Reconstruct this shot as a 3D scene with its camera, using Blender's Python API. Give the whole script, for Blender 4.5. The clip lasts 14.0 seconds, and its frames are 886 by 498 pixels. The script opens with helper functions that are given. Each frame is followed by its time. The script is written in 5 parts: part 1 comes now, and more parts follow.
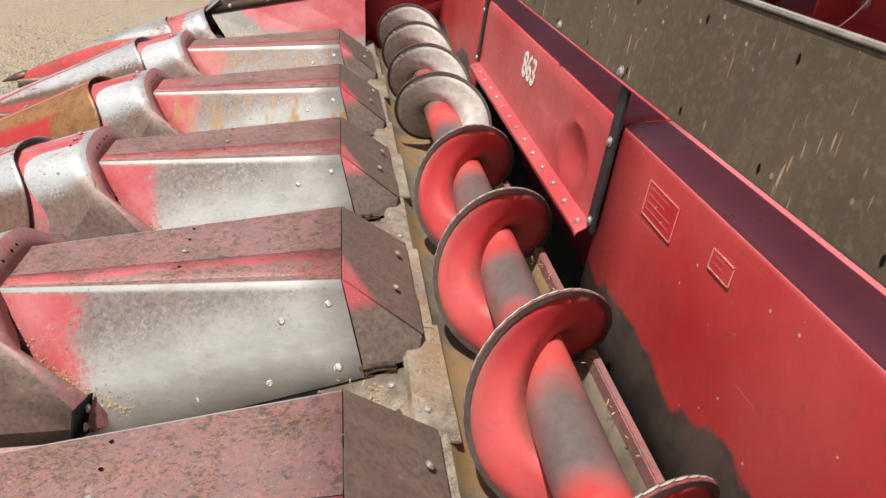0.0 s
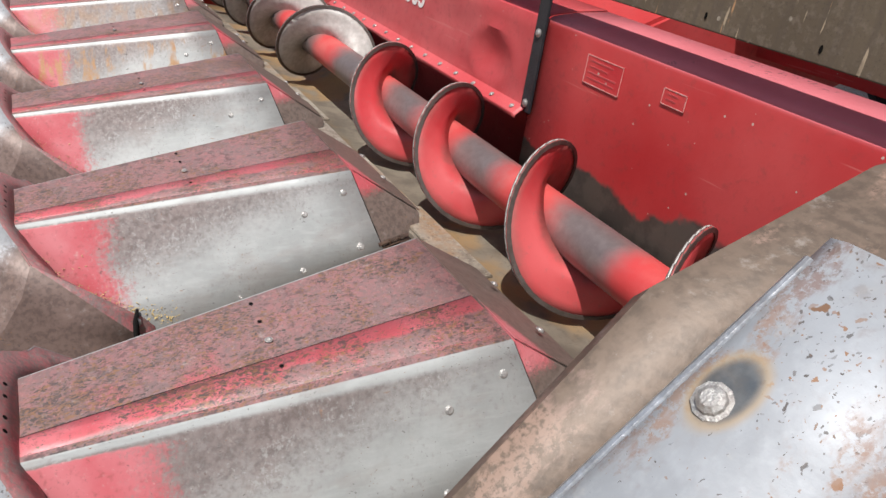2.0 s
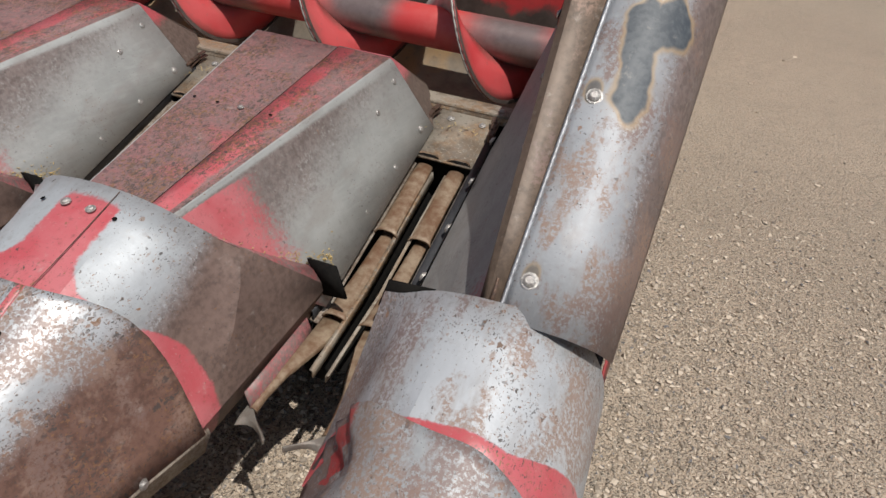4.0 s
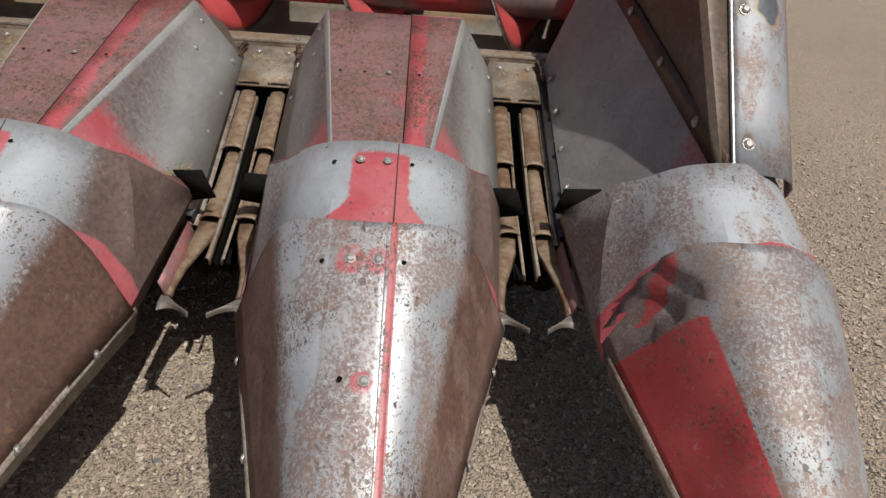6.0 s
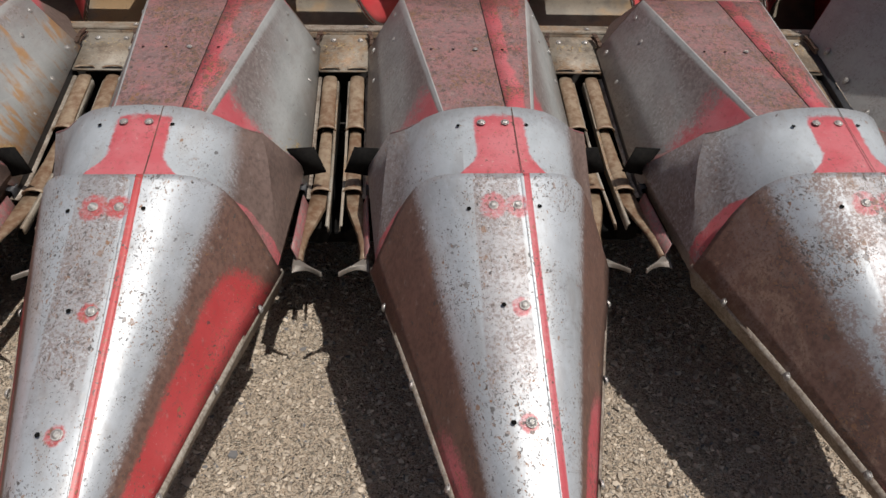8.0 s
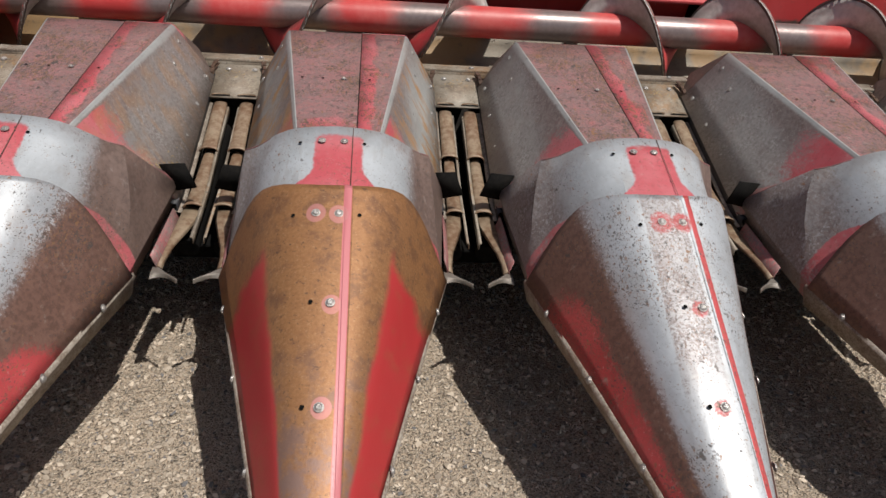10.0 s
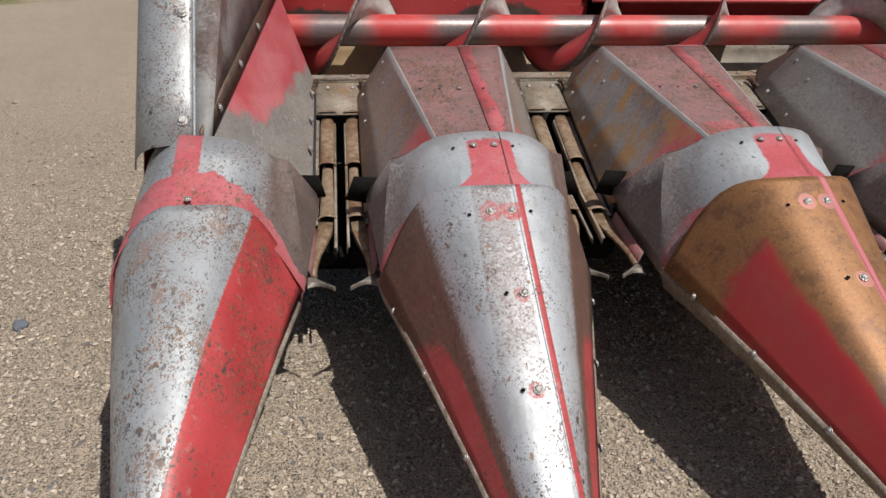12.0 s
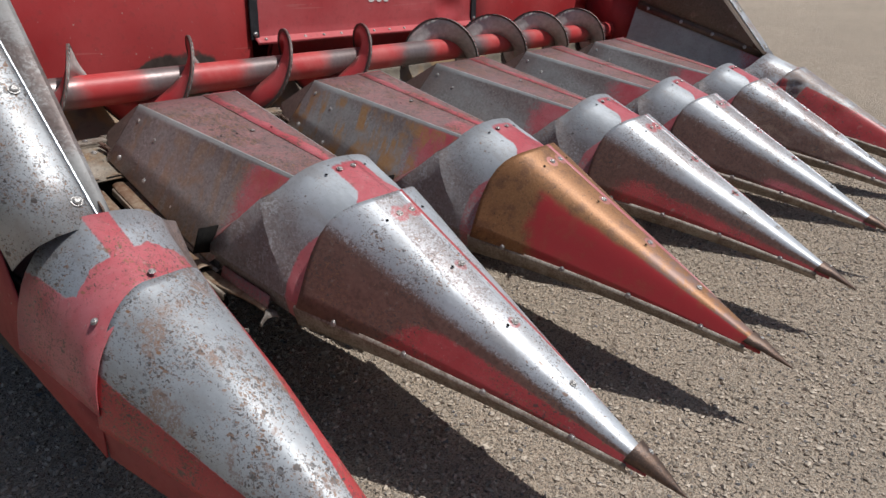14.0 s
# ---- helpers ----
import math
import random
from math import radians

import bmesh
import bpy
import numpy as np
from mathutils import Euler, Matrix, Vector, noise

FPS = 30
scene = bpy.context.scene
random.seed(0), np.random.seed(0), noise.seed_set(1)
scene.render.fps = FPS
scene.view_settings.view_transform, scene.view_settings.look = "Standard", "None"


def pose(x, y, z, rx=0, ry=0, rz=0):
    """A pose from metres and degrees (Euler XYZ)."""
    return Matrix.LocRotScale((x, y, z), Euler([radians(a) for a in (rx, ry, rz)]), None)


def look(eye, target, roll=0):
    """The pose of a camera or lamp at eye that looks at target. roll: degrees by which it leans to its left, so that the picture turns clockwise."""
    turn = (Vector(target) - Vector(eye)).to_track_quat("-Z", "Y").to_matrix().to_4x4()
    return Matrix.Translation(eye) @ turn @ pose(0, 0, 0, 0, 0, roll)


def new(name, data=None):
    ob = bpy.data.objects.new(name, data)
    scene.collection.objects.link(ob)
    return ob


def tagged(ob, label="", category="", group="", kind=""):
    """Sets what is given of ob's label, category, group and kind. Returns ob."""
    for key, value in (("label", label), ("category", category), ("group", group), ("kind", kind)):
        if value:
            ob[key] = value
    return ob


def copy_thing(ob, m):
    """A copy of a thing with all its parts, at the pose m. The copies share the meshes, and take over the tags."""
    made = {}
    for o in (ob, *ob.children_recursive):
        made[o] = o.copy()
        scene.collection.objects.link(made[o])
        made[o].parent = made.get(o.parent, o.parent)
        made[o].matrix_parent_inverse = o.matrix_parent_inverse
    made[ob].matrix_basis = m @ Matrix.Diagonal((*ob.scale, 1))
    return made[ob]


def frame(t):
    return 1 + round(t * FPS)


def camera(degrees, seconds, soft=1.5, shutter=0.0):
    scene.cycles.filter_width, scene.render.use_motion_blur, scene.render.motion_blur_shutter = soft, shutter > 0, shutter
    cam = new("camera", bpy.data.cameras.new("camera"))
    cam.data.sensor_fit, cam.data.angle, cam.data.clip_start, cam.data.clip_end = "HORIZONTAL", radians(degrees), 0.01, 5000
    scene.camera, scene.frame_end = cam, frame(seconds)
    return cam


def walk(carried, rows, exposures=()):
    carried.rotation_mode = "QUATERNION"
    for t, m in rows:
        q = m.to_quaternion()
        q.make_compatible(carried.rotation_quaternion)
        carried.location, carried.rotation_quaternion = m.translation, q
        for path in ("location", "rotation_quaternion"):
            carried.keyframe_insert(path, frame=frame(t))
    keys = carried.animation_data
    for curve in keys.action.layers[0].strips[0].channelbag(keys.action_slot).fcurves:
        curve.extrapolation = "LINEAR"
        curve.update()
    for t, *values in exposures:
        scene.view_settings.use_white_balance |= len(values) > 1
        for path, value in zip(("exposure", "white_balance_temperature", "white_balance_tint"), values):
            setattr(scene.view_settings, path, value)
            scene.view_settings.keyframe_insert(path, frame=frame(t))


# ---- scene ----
cam = camera(63.2, 14.0)
PATH = [
    (0, (2.314, 0.769, 1.664), (0.571, 1.124, 0.748), 9.0),
    (0.5, (2.245, 0.771, 1.675), (0.451, 1.13, 0.868), 8.9),
    (1, (2.285, 0.674, 1.662), (0.49, 1.084, 0.88), 8.6),
    (1.5, (2.422, 0.425, 1.595), (0.762, 1.134, 0.733), 8.7),
    (2, (2.5, 0.17, 1.522), (0.984, 1.109, 0.616), 8.9),
    (2.5, (2.526, -0.1, 1.493), (1.206, 1.108, 0.599), 7.9),
    (3, (2.582, -0.435, 1.435), (1.582, 1.01, 0.481), 10.6),
    (3.2, (2.573, -0.521, 1.412), (1.682, 0.959, 0.403), 10.1),
    (5.3, (1.915, -1.107, 1.364), (1.935, 0.611, 0.34), 3.7),
    (5.5, (1.843, -1.133, 1.351), (1.911, 0.585, 0.33), 4.4),
    (6, (1.566, -1.289, 1.334), (1.672, 0.428, 0.314), 4.9),
    (6.5, (1.329, -1.349, 1.329), (1.423, 0.36, 0.294), 4.3),
    (7, (1.093, -1.299, 1.339), (1.202, 0.415, 0.314), 2.1),
    (7.5, (0.813, -1.367, 1.328), (0.955, 0.346, 0.307), 2.0),
    (8, (0.517, -1.481, 1.335), (0.652, 0.225, 0.301), 1.8),
    (8.2, (0.425, -1.497, 1.329), (0.559, 0.21, 0.295), 2.0),
    (10.3, (-0.871, -1.651, 1.335), (-0.663, 0.125, 0.44), 4.4),
    (10.5, (-0.975, -1.652, 1.344), (-0.776, 0.131, 0.461), 4.2),
    (11, (-1.278, -1.7, 1.328), (-1.093, 0.09, 0.455), 4.1),
    (11.5, (-1.594, -1.756, 1.331), (-1.419, 0.031, 0.451), 3.8),
    (12, (-1.881, -1.695, 1.306), (-1.635, 0.087, 0.432), 1.3),
    (12.5, (-2.164, -1.69, 1.306), (-1.719, 0.052, 0.432), 2.1),
    (13, (-2.455, -1.732, 1.345), (-1.74, -0.078, 0.478), 2.2),
    (13.5, (-2.663, -1.629, 1.355), (-1.606, -0.137, 0.546), -0.5),
    (14, (-2.912, -1.542, 1.343), (-1.506, -0.339, 0.584), 1.4),
]
walk(cam, [(t, look(eye, target, roll)) for t, eye, target, roll in PATH],
     exposures=[(0.0, 0.40, 6800, 10), (0.5, 0.40, 6400, 10), (1.0, 0.38, 6300, 10), (2.2, 0.3, 6200, 10), (3.2, 0.05, 6300, 10), (5.3, -0.34, 6450, 10), (8.2, -0.20, 6400, 10), (10.3, -0.1, 6450, 10), (12.5, -0.17, 6350, 10), (14.0, -0.27, 6050, 10)])

# ---- light ----
SUN_DIR = Vector((0.33, -0.37, 1.0)).normalized()
sun_data = bpy.data.lights.new("sun", "SUN")
sun_data.energy, sun_data.angle, sun_data.color = 4.4, radians(0.55), (1.0, 0.955, 0.88)
sun = new("sun", sun_data)
sun.matrix_world = look(SUN_DIR * 20, (0, 0, 0))
world = bpy.data.worlds.new("world")
scene.world = world
world.use_nodes = True
sky = world.node_tree.nodes.new("ShaderNodeTexSky")
sky.sky_type, sky.sun_disc = "NISHITA", False
sky.sun_elevation, sky.sun_rotation = math.asin(SUN_DIR.z), math.atan2(SUN_DIR.x, SUN_DIR.y)
sky.dust_density, sky.ozone_density = 2.6, 0.4
background = world.node_tree.nodes["Background"]
background.inputs["Strength"].default_value = 0.060
world.node_tree.links.new(sky.outputs["Color"], background.inputs["Color"])


# ---- materials ----
class Graph:
    """A material's node tree, with short calls for the nodes that are used here."""

    def __init__(self, name):
        self.mat = bpy.data.materials.new(name)
        self.mat.use_nodes = True
        self.tree = self.mat.node_tree
        self.bsdf = self.tree.nodes["Principled BSDF"]
        coords = self.tree.nodes.new("ShaderNodeTexCoord")
        info = self.tree.nodes.new("ShaderNodeObjectInfo")
        self.random = info.outputs["Random"]
        self.object = coords.outputs["Object"]
        shift = self.node("ShaderNodeVectorMath", "MULTIPLY_ADD")
        self.put(shift, 0, (17.0, 29.0, 43.0))
        self.put(shift, 1, self.random)
        self.put(shift, 2, self.object)
        self.own = shift.outputs[0]
        split = self.tree.nodes.new("ShaderNodeSeparateXYZ")
        self.put(split, 0, self.object)
        self.x, self.y, self.z = split.outputs

    def node(self, kind, operation=None):
        n = self.tree.nodes.new(kind)
        if operation:
            n.operation = operation
        return n

    def put(self, n, key, value):
        if isinstance(value, bpy.types.NodeSocket):
            self.tree.links.new(value, n.inputs[key])
        else:
            n.inputs[key].default_value = value

    def math(self, operation, a, b=0.0, c=0.0):
        n = self.node("ShaderNodeMath", operation)
        self.put(n, 0, a), self.put(n, 1, b), self.put(n, 2, c)
        return n.outputs[0]

    def stretch(self, scale, vec=None, turn=(0, 0, 0)):
        n = self.node("ShaderNodeMapping")
        self.put(n, "Vector", vec or self.own)
        self.put(n, "Scale", scale)
        self.put(n, "Rotation", turn)
        return n.outputs[0]

    def noise(self, scale, detail=4.0, rough=0.6, vec=None):
        n = self.node("ShaderNodeTexNoise")
        self.put(n, "Vector", vec or self.own)
        self.put(n, "Scale", scale), self.put(n, "Detail", detail), self.put(n, "Roughness", rough)
        return n.outputs["Fac"]

    def cells(self, scale, vec=None, out="Distance"):
        n = self.node("ShaderNodeTexVoronoi")
        self.put(n, "Vector", vec or self.own)
        self.put(n, "Scale", scale)
        return n.outputs[out]

    def step(self, value, low, high):
        n = self.node("ShaderNodeMapRange")
        n.interpolation_type = "SMOOTHSTEP"
        self.put(n, "Value", value), self.put(n, "From Min", low), self.put(n, "From Max", high)
        if low > high:
            self.put(n, "From Min", high), self.put(n, "From Max", low), self.put(n, "To Min", 1.0), self.put(n, "To Max", 0.0)
        return n.outputs["Result"]

    def mix(self, fac, a, b):
        n = self.node("ShaderNodeMix")
        n.data_type = "RGBA"
        for key, v in (("Factor", fac), ("A", a), ("B", b)):
            sock = [s for s in n.inputs if s.name == key and s.type == ("VALUE" if key == "Factor" else "RGBA")][0]
            if isinstance(v, bpy.types.NodeSocket):
                self.tree.links.new(v, sock)
            else:
                sock.default_value = v if key == "Factor" else (*v, 1.0)
        return [s for s in n.outputs if s.type == "RGBA"][0]

    def fade(self, fac, a, b):
        return self.math("MULTIPLY_ADD", fac, self.math("SUBTRACT", b, a), a)

    def all(self, *facs):
        out = facs[0]
        for v in facs[1:]:
            out = self.math("MULTIPLY", out, v)
        return out

    def most(self, *facs):
        out = facs[0]
        for v in facs[1:]:
            out = self.math("MAXIMUM", out, v)
        return out

    def done(self, color, rough=0.5, metal=0.0, height=None, depth=0.002, spec=0.5):
        for key, v in (("Base Color", color), ("Roughness", rough), ("Metallic", metal), ("Specular IOR Level", spec)):
            if isinstance(v, tuple):
                v = (*v, 1.0)
            self.put(self.bsdf, key, v)
        if height is not None:
            bump = self.node("ShaderNodeBump")
            self.put(bump, "Height", height), self.put(bump, "Distance", depth)
            self.tree.links.new(bump.outputs[0], self.bsdf.inputs["Normal"])
        return self.mat


DEEP_RED = (0.43, 0.040, 0.044)
BROWN = (0.185, 0.105, 0.082)
RED, RED_PALE = (0.47, 0.083, 0.098), (0.52, 0.165, 0.18)
RUST, RUST_PALE = (0.25, 0.105, 0.035), (0.42, 0.23, 0.10)


def sheet(name, red, brown, pits=0.6, rust=0.0, streak=0.0, faded=None, burn=None, matt=0.0, steel_tone=(0.535, 0.555, 0.58), oxide_tone=(0.215, 0.165, 0.152), red_tone=RED, crumbs=0.4):
    """Painted sheet steel, worn. red(g), brown(g), faded(g): where paint, oxide and dusty thin paint still lie, 0 to 1."""
    g = Graph(name)
    ragged, fine, blotch = g.noise(13, 6, 0.62), g.noise(85, 4, 0.6), g.noise(5.5, 5, 0.6)
    crumb = g.noise(150, 5, 0.72)
    edge = g.math("MULTIPLY_ADD", fine, 0.55, g.math("MULTIPLY", ragged, 0.45))
    grain = g.noise(1.0, 4, 0.55, g.stretch((110, 8, 110)))
    steel = g.mix(g.step(blotch, 0.34, 0.70), steel_tone, tuple(0.76 * c for c in steel_tone))
    steel = g.mix(g.math("MULTIPLY", g.step(grain, 0.45, 0.75), 0.3), steel, tuple(1.16 * c for c in steel_tone))
    steel = g.mix(g.all(g.step(fine, 0.54, 0.70), g.step(ragged, 0.43, 0.6), 0.45), steel, (0.27, 0.24, 0.23))
    # water stains, long and faint
    stain = g.noise(1.0, 5, 0.6, g.stretch((22, 6, 9), turn=(0.3, 0.0, 0.2)))
    steel = g.mix(g.all(g.step(stain, 0.52, 0.66), 0.30), steel, (0.30, 0.26, 0.235))
    oxide = g.mix(g.step(fine, 0.38, 0.66), oxide_tone, tuple(0.66 * c for c in oxide_tone))
    oxide = g.mix(g.all(g.step(blotch, 0.4, 0.75), 0.5), oxide, tuple(0.72 * c for c in oxide_tone))
    oxide = g.mix(g.all(g.step(stain, 0.50, 0.64), 0.35), oxide, tuple(1.3 * c for c in oxide_tone))
    paint = g.mix(g.step(blotch, 0.35, 0.68), red_tone, RED_PALE if red_tone == RED else tuple(1.15 * c + 0.02 for c in red_tone))
    paint = g.mix(g.math("MULTIPLY", g.step(fine, 0.54, 0.72), 0.5), paint, (0.25, 0.075, 0.07))
    paint = g.mix(g.all(g.step(crumb, 0.60, 0.68), g.step(ragged, 0.46, 0.58), 0.6), paint, (0.50, 0.36, 0.34))
    b = brown(g)
    soft = g.step(g.math("ADD", b, g.math("MULTIPLY_ADD", edge, 0.42, -0.21)), 0.12, 0.80)
    # the oxide wears off in crumbs: a stippled border instead of a gradient
    stipple = g.math("ADD", b, g.math("MULTIPLY_ADD", crumb, 1.5, g.math("MULTIPLY_ADD", ragged, 0.7, -1.1)))
    m_brown = g.math("MULTIPLY_ADD", soft, 1.0 - crumbs, g.math("MULTIPLY", g.step(stipple, 0.40, 0.60), crumbs))
    m_red = g.step(g.math("ADD", red(g), g.math("MULTIPLY_ADD", edge, 0.55, g.math("MULTIPLY_ADD", crumb, 0.45, -0.5))), 0.32, 0.60)
    color = g.mix(m_brown, steel, oxide)
    # flecks of bare metal left in the oxide
    fleck = g.step(g.math("MULTIPLY_ADD", g.noise(110, 4, 0.75), 0.6, g.math("MULTIPLY", ragged, 0.4)), 0.545, 0.585)
    color = g.mix(g.all(fleck, g.step(soft, 0.15, 0.55), g.step(soft, 1.0, 0.75), 0.25 + 0.8 * crumbs), color, tuple(min(1.0, 1.15 * c) for c in steel_tone))
    metal = g.fade(m_brown, 0.55 - 0.40 * matt, 0.15)
    rough = g.fade(m_brown, g.fade(blotch, 0.35 + 0.17 * matt, 0.50 + 0.17 * matt), 0.52)
    if faded:
        m_faded = g.step(g.math("ADD", faded(g), g.math("MULTIPLY_ADD", edge, 0.3, -0.15)), 0.35, 0.6)
        dusty = g.mix(g.step(edge, 0.40, 0.60), (0.30, 0.145, 0.142), (0.205, 0.135, 0.130))
        dusty = g.mix(g.all(g.step(g.math("MULTIPLY_ADD", g.noise(48, 4, 0.66), 0.8, g.math("MULTIPLY", blotch, 0.2)), 0.545, 0.61), 0.75), dusty, (0.105, 0.066, 0.068))
        dusty = g.mix(g.all(g.step(crumb, 0.56, 0.66), 0.5), dusty, (0.40, 0.30, 0.285))
        pits = g.fade(m_faded, pits, 1.7)
        color, metal, rough = g.mix(m_faded, color, dusty), g.fade(m_faded, metal, 0.05), g.fade(m_faded, rough, 0.55)
    color = g.mix(m_red, color, paint)
    metal = g.all(metal, g.math("SUBTRACT", 1.0, m_red))
    rough = g.fade(m_red, rough, 0.42)
    warp = g.node("ShaderNodeTexNoise")
    g.put(warp, "Vector", g.own), g.put(warp, "Scale", 95.0), g.put(warp, "Detail", 4.0)
    bent = g.node("ShaderNodeVectorMath", "MULTIPLY_ADD")
    g.put(bent, 0, warp.outputs["Color"]), g.put(bent, 1, (0.016, 0.016, 0.016)), g.put(bent, 2, g.own)
    crowd = g.step(g.noise(7, 3, 0.6), 0.30, 0.66)
    for scale, share, size, turn in (((80, 38, 80), 0.16 + 0.8 * rust, 0.34, 0.5), ((190, 62, 190), 0.42, 0.34, -0.5), ((150, 90, 150), 0.45, 0.33, 0.9), ((330, 170, 330), 0.75, 0.38, 0.2)):
        where = g.stretch(scale, bent.outputs[0], turn=(0, 0, turn))
        pit, kind = g.cells(1.0, where), g.node("ShaderNodeSeparateColor")
        g.put(kind, 0, g.cells(1.0, where, "Color"))
        reach = g.math("MULTIPLY", g.math("MULTIPLY", g.math("SUBTRACT", kind.outputs[0], g.math("MULTIPLY_ADD", g.math("MULTIPLY", pits, g.fade(crowd, 0.45, 1.25)), -share, 1.0)), 1.0 / share), size)
        dot = g.all(g.step(g.math("SUBTRACT", reach, pit), -0.03, 0.05), g.fade(kind.outputs[2], 0.45, 1.0))
        color = g.mix(dot, color, g.mix(g.step(kind.outputs[1], 0.45, 0.8), (0.075, 0.062, 0.058), (0.24, 0.125, 0.065)))
        metal = g.all(metal, g.math("SUBTRACT", 1.0, dot))
    # brown scabs with torn outlines
    scab = g.math("MULTIPLY_ADD", g.noise(26, 5, 0.7), 0.75, g.math("MULTIPLY", blotch, 0.25))
    m_scab = g.all(g.step(g.math("ADD", scab, 0.25 * rust), 0.655, 0.68), g.math("MULTIPLY_ADD", m_red, -0.8, 1.0), 0.75)
    color = g.mix(m_scab, color, g.mix(g.step(crumb, 0.42, 0.6), (0.215, 0.135, 0.105), (0.33, 0.20, 0.13)))
    metal = g.all(metal, g.math("SUBTRACT", 1.0, m_scab))
    if rust > 0:
        patch = g.noise(1.0, 6, 0.68, g.stretch((16, 8, 8)))
        m_rust = g.all(g.step(g.math("ADD", patch, rust - 0.5), 0.06, 0.16), g.step(crumb, 0.40, 0.54), 0.85, g.math("MULTIPLY_ADD", m_red, -0.85, 1.0))
        color = g.mix(m_rust, color, g.mix(g.step(g.noise(4, 3), 0.4, 0.6), (0.20, 0.135, 0.12), (0.28, 0.185, 0.14)))
        metal = g.all(metal, g.math("SUBTRACT", 1.0, m_rust))
    if streak > 0:
        runs = g.noise(1.0, 4, 0.6, g.stretch((7, 20, 4), turn=(0.5, 0, 0)))
        m_run = g.all(g.step(runs, 0.46, 0.56), g.step(ragged, 0.35, 0.6), g.step(hood_across(g), 1.03, 1.12), streak)
        color = g.mix(m_run, color, g.mix(fine, (0.30, 0.115, 0.035), (0.46, 0.29, 0.12)))
        metal = g.all(metal, g.math("SUBTRACT", 1.0, m_run))
    if burn:
        m = g.math("ADD", burn(g), g.math("MULTIPLY_ADD", ragged, 0.5, -0.25))
        halo, core = g.all(g.step(m, 0.02, 0.45), 0.7), g.step(m, 0.35, 0.75)
        color = g.mix(halo, color, g.mix(ragged, (0.42, 0.29, 0.15), (0.34, 0.26, 0.17)))
        color = g.mix(core, color, g.mix(g.step(edge, 0.4, 0.6), (0.060, 0.072, 0.086), (0.10, 0.112, 0.125)))
        metal, rough = g.fade(core, g.fade(halo, metal, 0.15), 0.05), g.fade(core, rough, 0.55)
    dust = g.all(g.step(g.noise(38, 5, 0.7), 0.58, 0.76), 0.35)
    color = g.mix(dust, color, (0.48, 0.44, 0.40))
    height = g.math("ADD", g.math("MULTIPLY", fine, 0.3), g.math("ADD", g.math("MULTIPLY", m_red, 0.2), g.math("MULTIPLY", blotch, 2.5)))
    return g.done(color, rough, metal, height, 0.0012)


def scorch(g):
    """A forked burn on the shield, and small ones round its bolts."""
    wave = g.node("ShaderNodeTexNoise")
    g.put(wave, "Vector", g.object), g.put(wave, "Scale", 14.0), g.put(wave, "Detail", 2.0)
    bent = g.node("ShaderNodeVectorMath", "MULTIPLY_ADD")
    g.put(bent, 0, wave.outputs["Color"]), g.put(bent, 1, (0.05, 0.05, 0.05)), g.put(bent, 2, g.object)
    split = g.node("ShaderNodeSeparateXYZ")
    g.put(split, 0, bent.outputs[0])
    x, y = g.math("SUBTRACT", split.outputs[0], 0.025), g.math("SUBTRACT", split.outputs[1], 0.025)
    def limb(x0, y0, x1, y1, r):
        length = math.hypot(x1 - x0, y1 - y0)
        ux, uy = (x1 - x0) / length, (y1 - y0) / length
        dx, dy = g.math("SUBTRACT", x, x0), g.math("SUBTRACT", y, y0)
        along = g.math("MINIMUM", g.math("MAXIMUM", g.math("ADD", g.math("MULTIPLY", dx, ux), g.math("MULTIPLY", dy, uy)), 0.0), length)
        ex, ey = g.math("MULTIPLY_ADD", along, -ux, dx), g.math("MULTIPLY_ADD", along, -uy, dy)
        return g.step(g.math("SQRT", g.math("ADD", g.math("MULTIPLY", ex, ex), g.math("MULTIPLY", ey, ey))), r, r * 0.35)
    return g.most(limb(0.078, 0.305, 0.062, 0.400, 0.042), limb(0.070, 0.385, 0.118, 0.425, 0.040), g.all(spot(g, 0.010, 0.091, 0.018), 0.55), g.all(spot(g, 0.017, 0.305, 0.020), 0.62), g.all(spot(g, 0.034, 0.523, 0.028), 0.70))


def side(g, width, slope, y0):
    """|x| over the half-width of a tapering sheet: 1 at its lower edge."""
    return g.math("DIVIDE", g.math("ABSOLUTE", g.x), g.math("MAXIMUM", g.math("MULTIPLY_ADD", g.y, slope, width - slope * y0), 0.02))


def spot(g, x, y, r):
    """1 in a round patch about a place on top of a sheet."""
    dx, dy = g.math("SUBTRACT", g.x, x), g.math("SUBTRACT", g.y, y)
    return g.step(g.math("SQRT", g.math("ADD", g.math("MULTIPLY", dx, dx), g.math("MULTIPLY", dy, dy))), r, r * 0.45)


